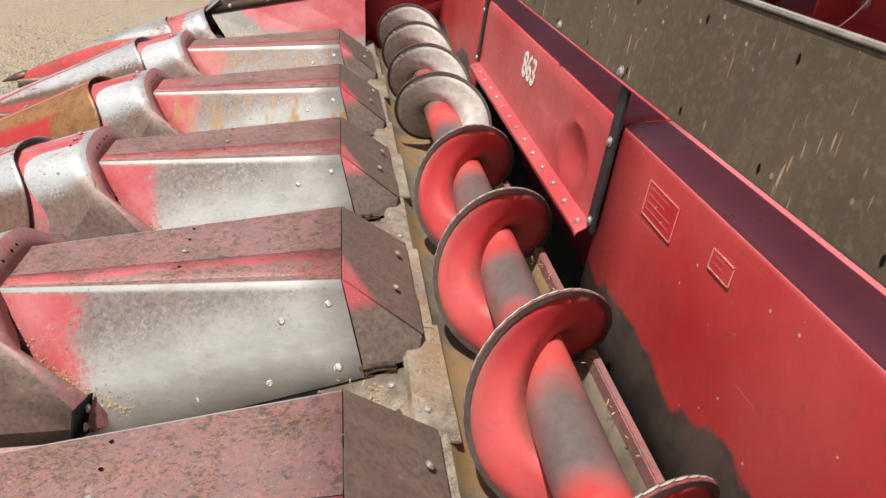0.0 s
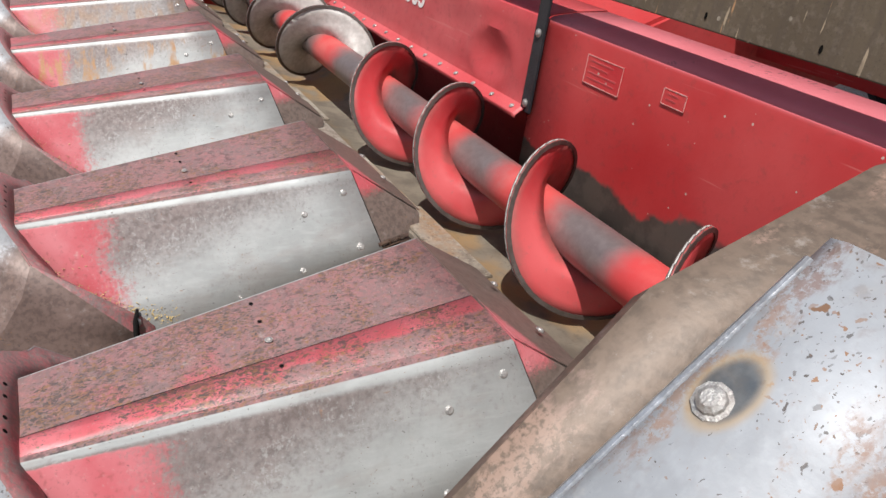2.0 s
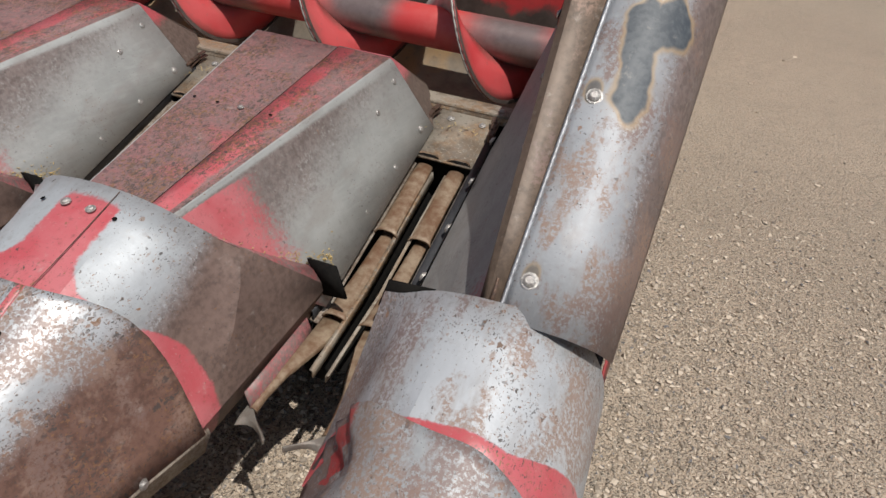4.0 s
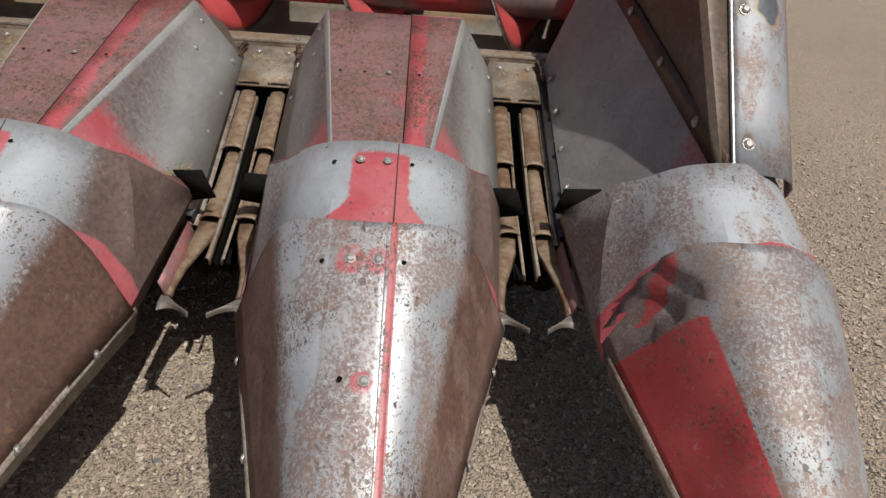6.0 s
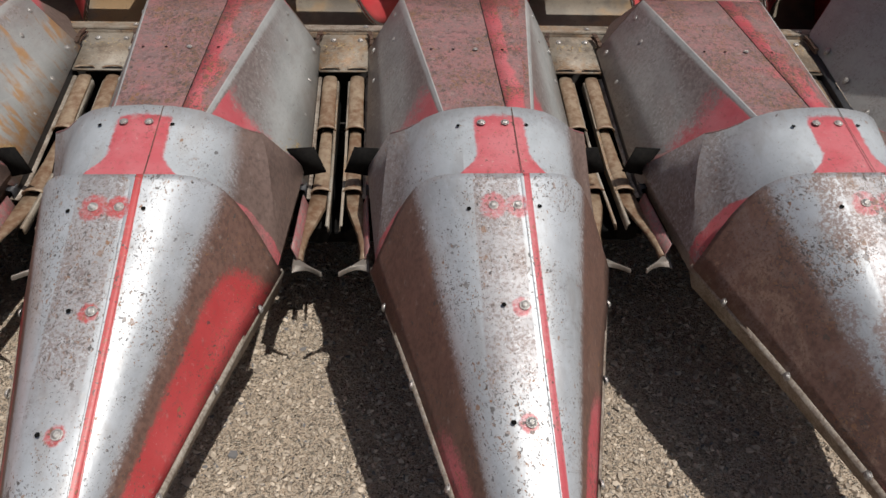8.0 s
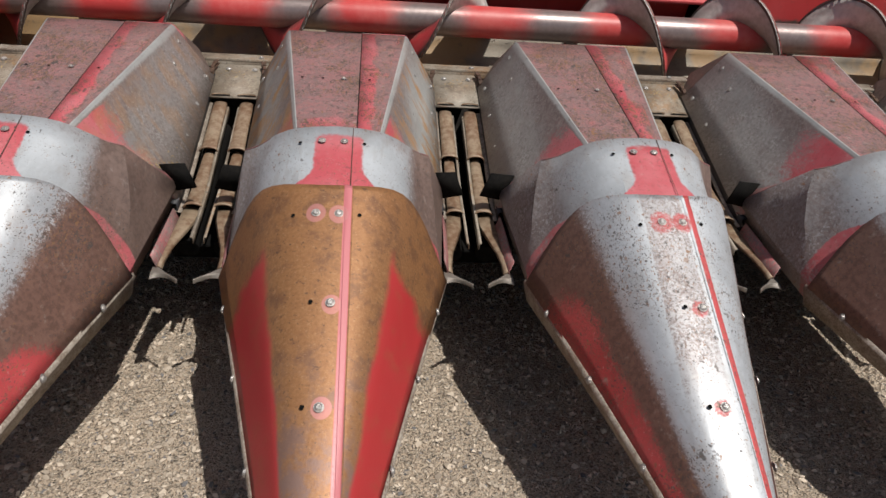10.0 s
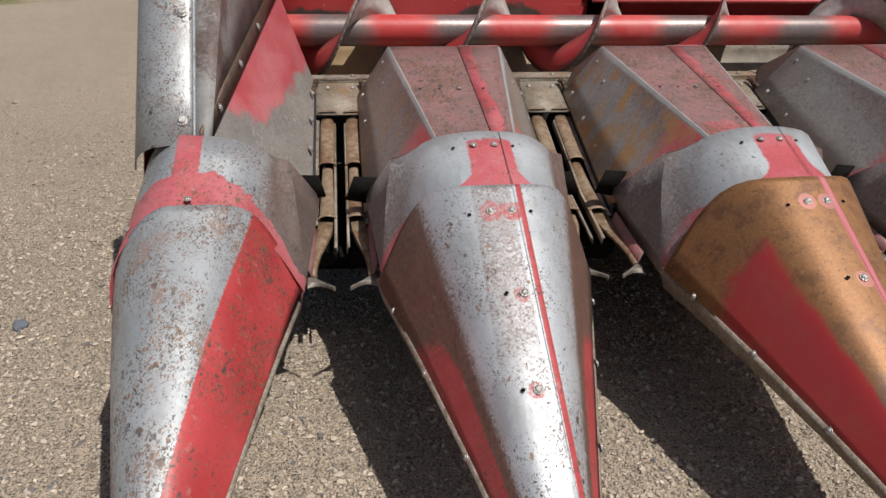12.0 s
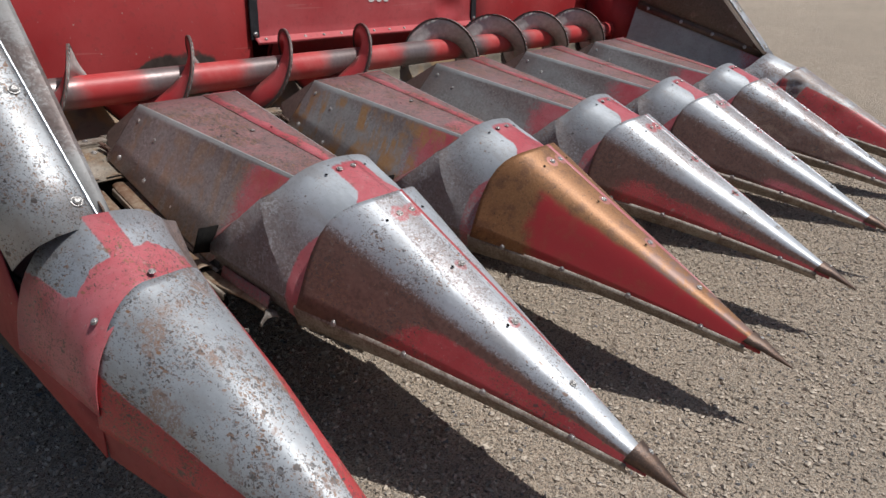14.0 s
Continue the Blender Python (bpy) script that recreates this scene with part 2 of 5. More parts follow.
def cone_red(strength, both):
    def red(g):
        t = side(g, 0.252, 0.2625, -0.167)
        low = g.all(g.step(t, 0.68, 0.90), g.step(g.math("MULTIPLY_ADD", t, 0.35, g.math("MULTIPLY", g.y, -1.0)), 1.0 - strength * 0.5, 1.25 - strength * 0.5))
        low = low if both else g.all(low, g.fade(g.step(g.x, -0.02, 0.02), 0.55, 1.0))
        seam = g.all(g.step(g.math("ABSOLUTE", g.math("SUBTRACT", g.x, 0.043)), 0.0085, 0.005), g.fade(g.step(g.noise(14, 4), 0.35, 0.55), 0.85, 1.0))
        dots = g.most(spot(g, -0.03, -0.238, 0.044), spot(g, 0.018, -0.240, 0.040), spot(g, 0.004, -0.432, 0.029), spot(g, -0.004, -0.62, 0.027))
        return g.most(low, g.math("MULTIPLY", seam, 0.85), g.math("MULTIPLY", dots, 0.50))
    return red


def end_red(g, inner):
    t = side(g, 0.252, 0.2625, -0.167)
    panel = g.all(g.step(g.math("MULTIPLY", g.x, inner), 0.0, 0.03), g.step(t, 0.56, 0.66))
    if inner > 0:
        # the outer side is painted below the rolled shoulder
        low = g.math("MULTIPLY_ADD", g.y, 0.17, 0.44)
        v = g.math("DIVIDE", g.math("SUBTRACT", g.z, low), g.math("MAXIMUM", g.math("SUBTRACT", g.math("MULTIPLY_ADD", g.y, 0.54, 0.79), low), 0.02))
        out = g.all(g.step(g.x, -0.02, -0.05), g.step(g.math("MULTIPLY_ADD", g.noise(5, 3), 0.10, v), 0.56, 0.46))
        return g.all(g.most(panel, out), 0.95)
    # behind the dent's crease only stripes of the paint are left
    stripes = g.all(g.step(g.noise(1.0, 2, 0.5, g.stretch((6, 30, 6), turn=(0, 0, 0.5))), 0.52, 0.58), 0.6)
    return g.all(panel, g.most(g.step(g.math("MULTIPLY_ADD", g.z, 0.45, g.y), 0.035, 0.012), stripes), 0.95)


def end_brown(g):
    t = side(g, 0.252, 0.2625, -0.167)
    return g.fade(g.step(t, 0.45, 0.8), 0.12, 0.62)


def cone_brown(g):
    t = side(g, 0.252, 0.2625, -0.167)
    stripe = g.math("MULTIPLY", g.step(g.math("ABSOLUTE", g.math("ADD", g.x, 0.022)), 0.050, 0.042), 0.46)
    return g.most(g.math("MULTIPLY", g.step(t, 0.55, 0.78), 0.95), g.all(stripe, g.step(g.y, -0.75, -0.5)), 0.06)


def behind_edge(g):
    """How far a place on the collar lies behind the cone's swept edge."""
    v = g.math("MINIMUM", g.math("MAXIMUM", g.math("MULTIPLY_ADD", g.z, 1 / 0.27, -0.42 / 0.27), 0.0), 1.0)
    return g.math("SUBTRACT", g.y, g.math("MULTIPLY_ADD", g.math("POWER", v, 3.5), -0.092, -0.080))


def collar_red(g):
    # a band over the crown that flares into the whole front edge
    d = behind_edge(g)
    near = g.step(d, 0.115, 0.005)
    half = g.math("MULTIPLY_ADD", g.math("MULTIPLY", near, near), 0.085, 0.060)
    band = g.step(g.math("SUBTRACT", g.math("ABSOLUTE", g.math("ADD", g.x, -0.008)), half), 0.014, -0.016)
    low = g.step(g.z, 0.66, 0.55)
    front = g.step(g.math("MULTIPLY_ADD", low, -0.040, d), 0.034, 0.012)
    return g.most(g.all(band, g.fade(g.step(g.y, 0.012, 0.040), 0.72, 0.25)), g.all(front, g.fade(g.step(g.noise(5, 2), 0.35, 0.6), 0.45, 0.62)))


def left_collar_red(g):
    # front third, a stripe along the crown, and the whole outer side below
    wavy = g.math("MULTIPLY_ADD", g.noise(9, 3), 0.1, -0.05)
    front = g.all(g.step(g.math("ADD", g.y, wavy), -0.05, -0.075), 0.85)
    stripe = g.all(g.step(g.math("ABSOLUTE", g.math("SUBTRACT", g.x, 0.012)), 0.040, 0.022), 0.75)
    outer = g.all(g.step(g.x, -0.06, -0.09), g.step(g.math("MULTIPLY_ADD", wavy, 0.5, g.z), 0.665, 0.64), 0.9)
    return g.most(front, stripe, outer)


def collar_brown(g):
    t = g.math("DIVIDE", g.math("ABSOLUTE", g.x), 0.28)
    return g.most(g.all(g.step(t, 0.50, 0.78), g.fade(g.step(g.x, -0.05, 0.05), 0.55, 0.9)), g.math("MULTIPLY", g.step(g.y, 0.0, 0.06), 0.35), 0.12)


def hood_across(g):
    return g.math("DIVIDE", g.math("ABSOLUTE", g.x), g.math("MULTIPLY_ADD", g.y, 0.1275, 0.0886))


def hood_red(g):
    top = hood_across(g)
    near = g.step(g.math("ADD", g.x, g.math("MULTIPLY_ADD", g.noise(8, 4), 0.06, -0.03)), 0.105, 0.075)
    strip = g.all(g.step(top, 0.97, 0.88), g.step(g.x, 0.045, 0.049), g.fade(near, g.fade(g.step(g.noise(7, 5, 0.65), 0.38, 0.62), 0.10, 0.50), 0.66))
    patch = g.all(g.step(top, 0.95, 0.88), g.step(g.noise(3.2, 3), 0.48, 0.7), 0.5)
    reach = g.math("ADD", g.y, g.math("MULTIPLY_ADD", g.noise(6, 3), 0.16, -0.08))
    front = g.all(g.step(top, 1.03, 1.09), g.step(reach, 0.46, 0.16), 0.70)
    return g.most(strip, patch, front)


def hood_faded(g):
    return g.step(hood_across(g), 0.99, 0.955)


def hood_brown(g):
    # oxide below the crease, thinning down and to the rear
    top = hood_across(g)
    off = g.most(g.step(top, 1.015, 1.07), g.step(top, 0.97, 0.94))
    slant = g.math("MULTIPLY_ADD", g.y, -0.42, g.z)
    high = g.all(g.step(slant, 0.36, 0.58), 0.66)
    return g.all(off, g.most(high, g.all(g.step(g.x, -0.02, -0.06), 0.47), 0.14))


def rear_red(g):
    return g.all(g.step(g.x, 0.042, 0.046), g.step(g.math("MULTIPLY_ADD", g.x, 0.4, g.z), 0.83, 0.92), 0.70)


def nothing(g):
    return g.math("ADD", 0.0, 0.0)


def always(value):
    return lambda g: g.math("ADD", value, 0.0)


def painted(name, base, pale, chips=0.5, dirt=0.4, rough=0.4, worn_low=None):
    """Paint on steel, faded, chipped and dusty; worn_low: the height below which crop has polished it to bare dull steel."""
    g = Graph(name)
    blotch, fine, fleck = g.noise(2.2, 5, 0.6), g.noise(45, 5, 0.65), g.cells(55)
    color = g.mix(g.step(blotch, 0.3, 0.72), base, pale)
    color = g.mix(g.math("MULTIPLY", g.step(fine, 0.52, 0.75), dirt), color, (0.16, 0.045, 0.04))
    big = g.cells(55, None, "Color")
    part_color = g.node("ShaderNodeSeparateColor")
    g.put(part_color, 0, big)
    dot = g.step(g.math("SUBTRACT", g.math("MULTIPLY", g.step(part_color.outputs[0], 0.8, 1.0), 0.25 * chips), fleck), 0.0, 0.04)
    color = g.mix(dot, color, (0.45, 0.35, 0.30))
    metal = g.math("MULTIPLY", dot, 0.0)
    shine = g.fade(fine, rough - 0.1, rough + 0.14)
    if worn_low:
        line = g.math("ADD", g.z, g.math("MULTIPLY_ADD", g.noise(3.5, 5), 0.26, -0.13))
        m = g.step(line, worn_low + 0.012, worn_low - 0.012)
        bare = g.mix(g.step(g.noise(12, 5), 0.4, 0.6), (0.13, 0.105, 0.09), (0.085, 0.07, 0.062))
        color, metal = g.mix(m, color, bare), g.math("MULTIPLY", m, 0.45)
        shine = g.fade(m, shine, 0.45)
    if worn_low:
        # ledge top painted paler, to brighten it where the flap shades it
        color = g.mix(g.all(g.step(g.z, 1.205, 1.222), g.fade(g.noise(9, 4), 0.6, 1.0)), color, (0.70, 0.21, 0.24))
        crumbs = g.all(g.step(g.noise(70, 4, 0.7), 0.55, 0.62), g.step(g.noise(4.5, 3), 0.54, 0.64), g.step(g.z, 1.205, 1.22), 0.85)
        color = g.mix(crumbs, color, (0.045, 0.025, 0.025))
    scratch = g.step(g.noise(1.0, 2, 0.5, g.stretch((2.5, 40, 60), turn=(0.2, 0.5, 0.1))), 0.70, 0.74)
    color = g.mix(g.math("MULTIPLY", scratch, 0.25), color, (0.55, 0.25, 0.22))
    return g.done(color, shine, metal, g.math("ADD", fine, g.math("MULTIPLY", blotch, 2.0)), 0.0007)


def plain(name, a, b, rough=0.6, metal=0.0, scale=12.0, depth=0.001, spec=0.5):
    g = Graph(name)
    n, fine = g.noise(scale, 5, 0.6), g.noise(scale * 7, 4, 0.6)
    f = g.math("MULTIPLY_ADD", fine, 0.5, g.math("MULTIPLY", n, 0.5))
    return g.done(g.mix(g.step(f, 0.36, 0.64), a, b), g.fade(n, rough - 0.08, rough + 0.1), metal, fine, depth, spec)


def ground_material():
    g = Graph("gravel_ground")
    wide, mid = g.noise(0.35, 5, 0.6, g.object), g.noise(4.0, 4, 0.6, g.object)
    grit, fine, dust = g.noise(120, 4, 0.65, g.object), g.noise(230, 3, 0.6, g.object), g.noise(32, 4, 0.6, g.object)
    warp = g.node("ShaderNodeTexNoise")
    g.put(warp, "Vector", g.object), g.put(warp, "Scale", 60.0), g.put(warp, "Detail", 2.0)
    bent = g.node("ShaderNodeVectorMath", "MULTIPLY_ADD")
    g.put(bent, 0, warp.outputs["Color"]), g.put(bent, 1, (0.012, 0.012, 0.0)), g.put(bent, 2, g.object)
    peb, small = g.cells(85, bent.outputs[0]), g.cells(190, bent.outputs[0])
    split, split2 = g.node("ShaderNodeSeparateColor"), g.node("ShaderNodeSeparateColor")
    g.put(split, 0, g.cells(85, bent.outputs[0], "Color")), g.put(split2, 0, g.cells(190, bent.outputs[0], "Color"))
    dirt = g.mix(g.step(wide, 0.35, 0.65), (0.58, 0.465, 0.355), (0.50, 0.40, 0.305))
    dirt = g.mix(g.math("MULTIPLY", g.step(mid, 0.45, 0.7), 0.4), dirt, (0.42, 0.34, 0.265))
    dirt = g.mix(g.math("MULTIPLY", g.step(dust, 0.5, 0.7), 0.35), dirt, (0.63, 0.515, 0.40))
    grain = g.mix(split2.outputs[0], (0.23, 0.19, 0.15), (0.68, 0.59, 0.48))
    color = g.mix(g.all(g.step(small, 0.55, 0.35), g.step(split2.outputs[1], 0.15, 0.3), 0.85), dirt, grain)
    stone = g.mix(split.outputs[0], (0.23, 0.20, 0.165), (0.66, 0.58, 0.48))
    color = g.mix(g.all(g.step(peb, 0.45, 0.30), g.step(split.outputs[1], 0.40, 0.50), 0.9), color, stone)
    color = g.mix(g.math("MULTIPLY", g.step(grit, 0.53, 0.63), 0.80), color, (0.15, 0.118, 0.088))
    color = g.mix(g.math("MULTIPLY", g.step(fine, 0.55, 0.66), 0.55), color, (0.66, 0.59, 0.50))
    # grass begins a dozen metres off along the header, and behind it
    rim = g.math("MULTIPLY_ADD", g.noise(0.9, 6, 0.65, g.object), 3.0, -1.5)
    far = g.most(g.step(g.math("ADD", g.math("MULTIPLY_ADD", g.y, -0.85, g.math("MULTIPLY", g.x, -0.52)), rim), 100.0, 101.0),
                 g.all(g.step(g.math("ADD", g.math("MULTIPLY_ADD", g.y, 0.55, g.math("MULTIPLY", g.x, -1.0)), rim), 10.4, 11.0), 1.0))
    green = g.mix(g.step(g.noise(6, 6, 0.7, g.object), 0.35, 0.65), (0.12, 0.15, 0.035), (0.30, 0.28, 0.10))
    color = g.mix(far, color, green)
    lumps = g.math("ADD", g.math("MULTIPLY", g.step(peb, 0.45, 0.0), g.step(split.outputs[1], 0.6, 0.7)), g.math("MULTIPLY", g.step(small, 0.55, 0.0), 0.6))
    height = g.math("ADD", g.math("MULTIPLY", grit, 0.9), g.math("ADD", lumps, g.math("MULTIPLY", dust, 0.5)))
    return g.done(color, 0.93, 0.0, height, 0.013, 0.2)


M_GROUND = ground_material()
M_HOOD = sheet("worn_hood", hood_red, hood_brown, 0.6, matt=0.65, crumbs=0.14, steel_tone=(0.445, 0.455, 0.445), faded=hood_faded)
M_HOOD_STREAK = sheet("worn_hood_streaked", hood_red, hood_brown, 0.6, matt=0.65, crumbs=0.14, steel_tone=(0.445, 0.455, 0.445), streak=0.9, faded=hood_faded)
M_HOOD_DULL = sheet("dull_hood", hood_red, lambda g: g.most(hood_brown(g), g.all(g.step(hood_across(g), 1.015, 1.07), 0.55)), 0.6, matt=0.65, crumbs=0.14, steel_tone=(0.445, 0.455, 0.445), streak=0.35, faded=hood_faded)
M_HOOD_REAR = sheet("worn_hood_rear", rear_red, always(0.9), 0.6, matt=1.0, oxide_tone=(0.175, 0.132, 0.112))
M_FLANGE = sheet("worn_flange", always(0.42), always(0.8), 0.5)
M_COLLAR = sheet("worn_collar", collar_red, collar_brown, 0.8, oxide_tone=(0.195, 0.135, 0.115), matt=0.75, crumbs=0.2, steel_tone=(0.455, 0.48, 0.505))
M_CONE = sheet("worn_cone", cone_red(0.62, False), cone_brown, 1.1, oxide_tone=BROWN, matt=0.25, crumbs=0.35)
M_CONE_RED = sheet("red_sided_cone", cone_red(1.25, False), cone_brown, 1.1, oxide_tone=BROWN, matt=0.25, crumbs=0.35, red_tone=(0.42, 0.050, 0.052))
M_CONE_PITTED = sheet("pitted_cone", cone_red(0.35, False), cone_brown, 1.35, rust=0.09, oxide_tone=BROWN, matt=0.25, crumbs=0.35)
M_CONE_CLEAN = sheet("bright_cone", cone_red(0.85, True), cone_brown, 1.2, oxide_tone=BROWN, matt=0.25, red_tone=(0.40, 0.050, 0.054), crumbs=0.45)
M_CONE_LEFT = sheet("end_cone", lambda g: end_red(g, 1), end_brown, 1.4, rust=0.03, matt=0.4, steel_tone=(0.45, 0.47, 0.49), crumbs=0.6, red_tone=DEEP_RED)
M_CONE_RIGHT = sheet("dented_cone", lambda g: end_red(g, -1), end_brown, 1.2, rust=0.14, matt=0.6, steel_tone=(0.42, 0.435, 0.45), red_tone=DEEP_RED)
M_COLLAR_PLAIN = sheet("plain_collar", lambda g: g.all(g.step(behind_edge(g), 0.040, 0.026), 0.68), collar_brown, 1.0, rust=0.07, matt=0.5)
M_COLLAR_RED = sheet("red_collar", left_collar_red, collar_brown, 1.2, crumbs=0.2)


def rusty_cone():
    g = Graph("rusty_cone")
    t = side(g, 0.252, 0.2625, -0.167)
    n, fine = g.noise(16, 6, 0.7), g.noise(150, 4, 0.65)
    rust = g.mix(g.step(fine, 0.22, 0.80), (0.26, 0.118, 0.048), (0.35, 0.175, 0.075))
    rust = g.mix(g.all(g.step(n, 0.48, 0.64), 0.7), rust, (0.155, 0.075, 0.042))
    rust = g.mix(g.all(g.step(g.noise(130, 5, 0.75), 0.56, 0.66), 0.6), rust, (0.42, 0.25, 0.13))
    rust = g.mix(g.all(g.step(g.noise(95, 4, 0.7), 0.60, 0.66), 0.7), rust, (0.085, 0.05, 0.035))
    rust = g.mix(g.all(g.step(g.y, -0.45, -0.8), g.step(n, 0.4, 0.6)), rust, (0.24, 0.15, 0.125))
    paint = g.mix(g.noise(4), DEEP_RED, (0.40, 0.03, 0.03))
    wander = g.math("ADD", g.math("MULTIPLY_ADD", g.noise(5, 4), 0.16, -0.08), g.math("MULTIPLY_ADD", fine, 0.05, -0.025))
    m_low = g.all(g.step(g.math("ADD", g.y, wander), -0.26, -0.31), g.step(g.math("ADD", t, wander), 0.56, 0.63), g.fade(g.step(n, 0.35, 0.5), 0.8, 1.0))
    seam = g.step(g.math("ABSOLUTE", g.math("SUBTRACT", g.x, 0.036)), 0.010, 0.0065)
    m = g.most(m_low, g.all(seam, g.step(fine, 0.2, 0.4)))
    color = g.mix(m, rust, paint)
    color = g.mix(seam, color, RED_PALE)
    halo = g.most(spot(g, -0.03, -0.238, 0.028), spot(g, 0.018, -0.240, 0.028), spot(g, 0.012, -0.432, 0.026), spot(g, 0.004, -0.62, 0.026))
    color = g.mix(g.all(g.step(g.math("MULTIPLY_ADD", n, 0.5, halo), 0.60, 0.85), 0.7), color, (0.50, 0.21, 0.20))
    return g.done(color, g.fade(m, 0.5, 0.38), g.math("MULTIPLY_ADD", m, -0.35, 0.35), fine, 0.0004)


M_CONE_RUSTY = rusty_cone()
M_RED = painted("red_paint", (0.41, 0.026, 0.028), (0.47, 0.058, 0.058), 0.6, 0.35, 0.52)
M_RED_FADED = painted("faded_red_paint", (0.45, 0.046, 0.052), (0.52, 0.105, 0.11), 0.6, 0.3, 0.45)
M_RED_DULL = painted("dull_red_paint", (0.30, 0.034, 0.038), (0.36, 0.065, 0.065), 0.6, 0.5, 0.55)
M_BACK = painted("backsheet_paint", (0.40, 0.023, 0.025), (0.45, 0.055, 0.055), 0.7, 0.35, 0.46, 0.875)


def flight_material():
    g = Graph("auger_paint")
    run = g.math("FRACT", g.math("MULTIPLY", g.x, 1.0 / 0.478))
    n, fine = g.noise(7, 5, 0.6), g.noise(50, 4)
    m = g.step(g.math("ADD", g.math("ABSOLUTE", g.math("SUBTRACT", run, 0.5)), g.math("MULTIPLY_ADD", n, 0.3, -0.15)), 0.12, 0.38)
    color = g.mix(m, g.mix(g.step(n, 0.4, 0.7), (0.50, 0.045, 0.045), (0.54, 0.11, 0.10)), g.mix(fine, (0.17, 0.125, 0.12), (0.30, 0.25, 0.24)))
    return g.done(color, g.fade(m, 0.45, 0.38), g.math("MULTIPLY", m, 0.5), fine, 0.0006)


M_TUBE = flight_material()


def flight_face():
    """Red paint, grimy towards the rim and where the sheet meets the tube."""
    g = Graph("flight_paint")
    y, z = g.math("SUBTRACT", g.y, 1.225), g.math("SUBTRACT", g.z, 0.838)
    r = g.math("SQRT", g.math("ADD", g.math("MULTIPLY", y, y), g.math("MULTIPLY", z, z)))
    n, fine, blotch = g.noise(9, 5, 0.6), g.noise(60, 5, 0.65), g.noise(3.0, 4, 0.6)
    color = g.mix(g.step(blotch, 0.35, 0.68), (0.48, 0.036, 0.042), (0.53, 0.085, 0.088))
    grime = g.math("ADD", r, g.math("MULTIPLY_ADD", n, 0.09, -0.045))
    color = g.mix(g.all(g.most(g.step(grime, 0.135, 0.172), g.step(grime, 0.088, 0.062)), g.fade(fine, 0.4, 1.0), 0.8), color, (0.17, 0.085, 0.07))
    color = g.mix(g.all(g.step(fine, 0.58, 0.7), 0.35), color, (0.28, 0.10, 0.09))
    return g.done(color, g.fade(n, 0.36, 0.55), 0.0, g.math("ADD", fine, g.math("MULTIPLY", n, 2.0)), 0.0007)


M_FLIGHT = flight_face()
M_FLIGHT_BARE = plain("polished_flight", (0.56, 0.54, 0.51), (0.38, 0.355, 0.33), 0.5, 0.08, 6)
M_RIM = plain("flight_rim", (0.075, 0.058, 0.05), (0.12, 0.095, 0.085), 0.55, 0.3)
M_GALV = sheet("worn_shield", nothing, always(0.22), 1.3, rust=0.0, matt=0.4, steel_tone=(0.42, 0.435, 0.45))
M_SHIELD_BURNT = sheet("burnt_shield", nothing, lambda g: g.fade(g.step(g.x, 0.09, 0.15), 0.12, 0.75), 0.9, rust=0.085, matt=0.85, steel_tone=(0.37, 0.385, 0.41), burn=scorch)
M_SHIELD_PALE = sheet("shield_inner_pale", nothing, lambda g: g.fade(g.step(g.noise(3.0, 4), 0.4, 0.62), 0.25, 0.75), 0.4, matt=1.0, steel_tone=(0.40, 0.395, 0.385), oxide_tone=(0.20, 0.15, 0.135))
M_SHIELD_IN = sheet("shield_inner", nothing, always(0.9), 0.3, rust=0.03, matt=1.0, oxide_tone=(0.15, 0.108, 0.08))


def deck_material():
    # dusty steel plate with rust bloom, oil stains and trodden chaff
    g = Graph("dusty_deck")
    n, fine, patch, crumb = g.noise(8, 5, 0.65), g.noise(60, 5, 0.65), g.noise(3.4, 4, 0.6), g.noise(140, 4, 0.7)
    color = g.mix(g.step(n, 0.38, 0.62), (0.33, 0.295, 0.245), (0.23, 0.185, 0.14))
    color = g.mix(g.all(g.step(patch, 0.48, 0.60), g.step(fine, 0.35, 0.6), 0.75), color, (0.27, 0.155, 0.075))
    color = g.mix(g.all(g.step(g.noise(5, 5, 0.6), 0.54, 0.64), 0.7), color, (0.10, 0.078, 0.06))
    color = g.mix(g.all(g.step(crumb, 0.56, 0.66), 0.6), color, (0.44, 0.39, 0.31))
    color = g.mix(g.all(g.step(g.noise(95, 4, 0.7), 0.58, 0.66), 0.7), color, (0.07, 0.055, 0.045))
    return g.done(color, 0.62, 0.15, fine, 0.0012)


M_DECK = deck_material()


def trough_material():
    g = Graph("trough_floor")
    n, fine, patch = g.noise(7, 5), g.noise(60, 5, 0.65), g.noise(2.6, 4, 0.6)
    color = g.mix(g.step(n, 0.4, 0.62), (0.20, 0.17, 0.13), (0.125, 0.105, 0.082))
    color = g.mix(g.all(g.step(patch, 0.50, 0.60), 0.8), color, g.mix(fine, (0.26, 0.15, 0.06), (0.32, 0.21, 0.10)))
    color = g.mix(g.all(g.step(fine, 0.55, 0.7), 0.5), color, (0.10, 0.075, 0.06))
    return g.done(color, 0.6, 0.1, fine, 0.001)


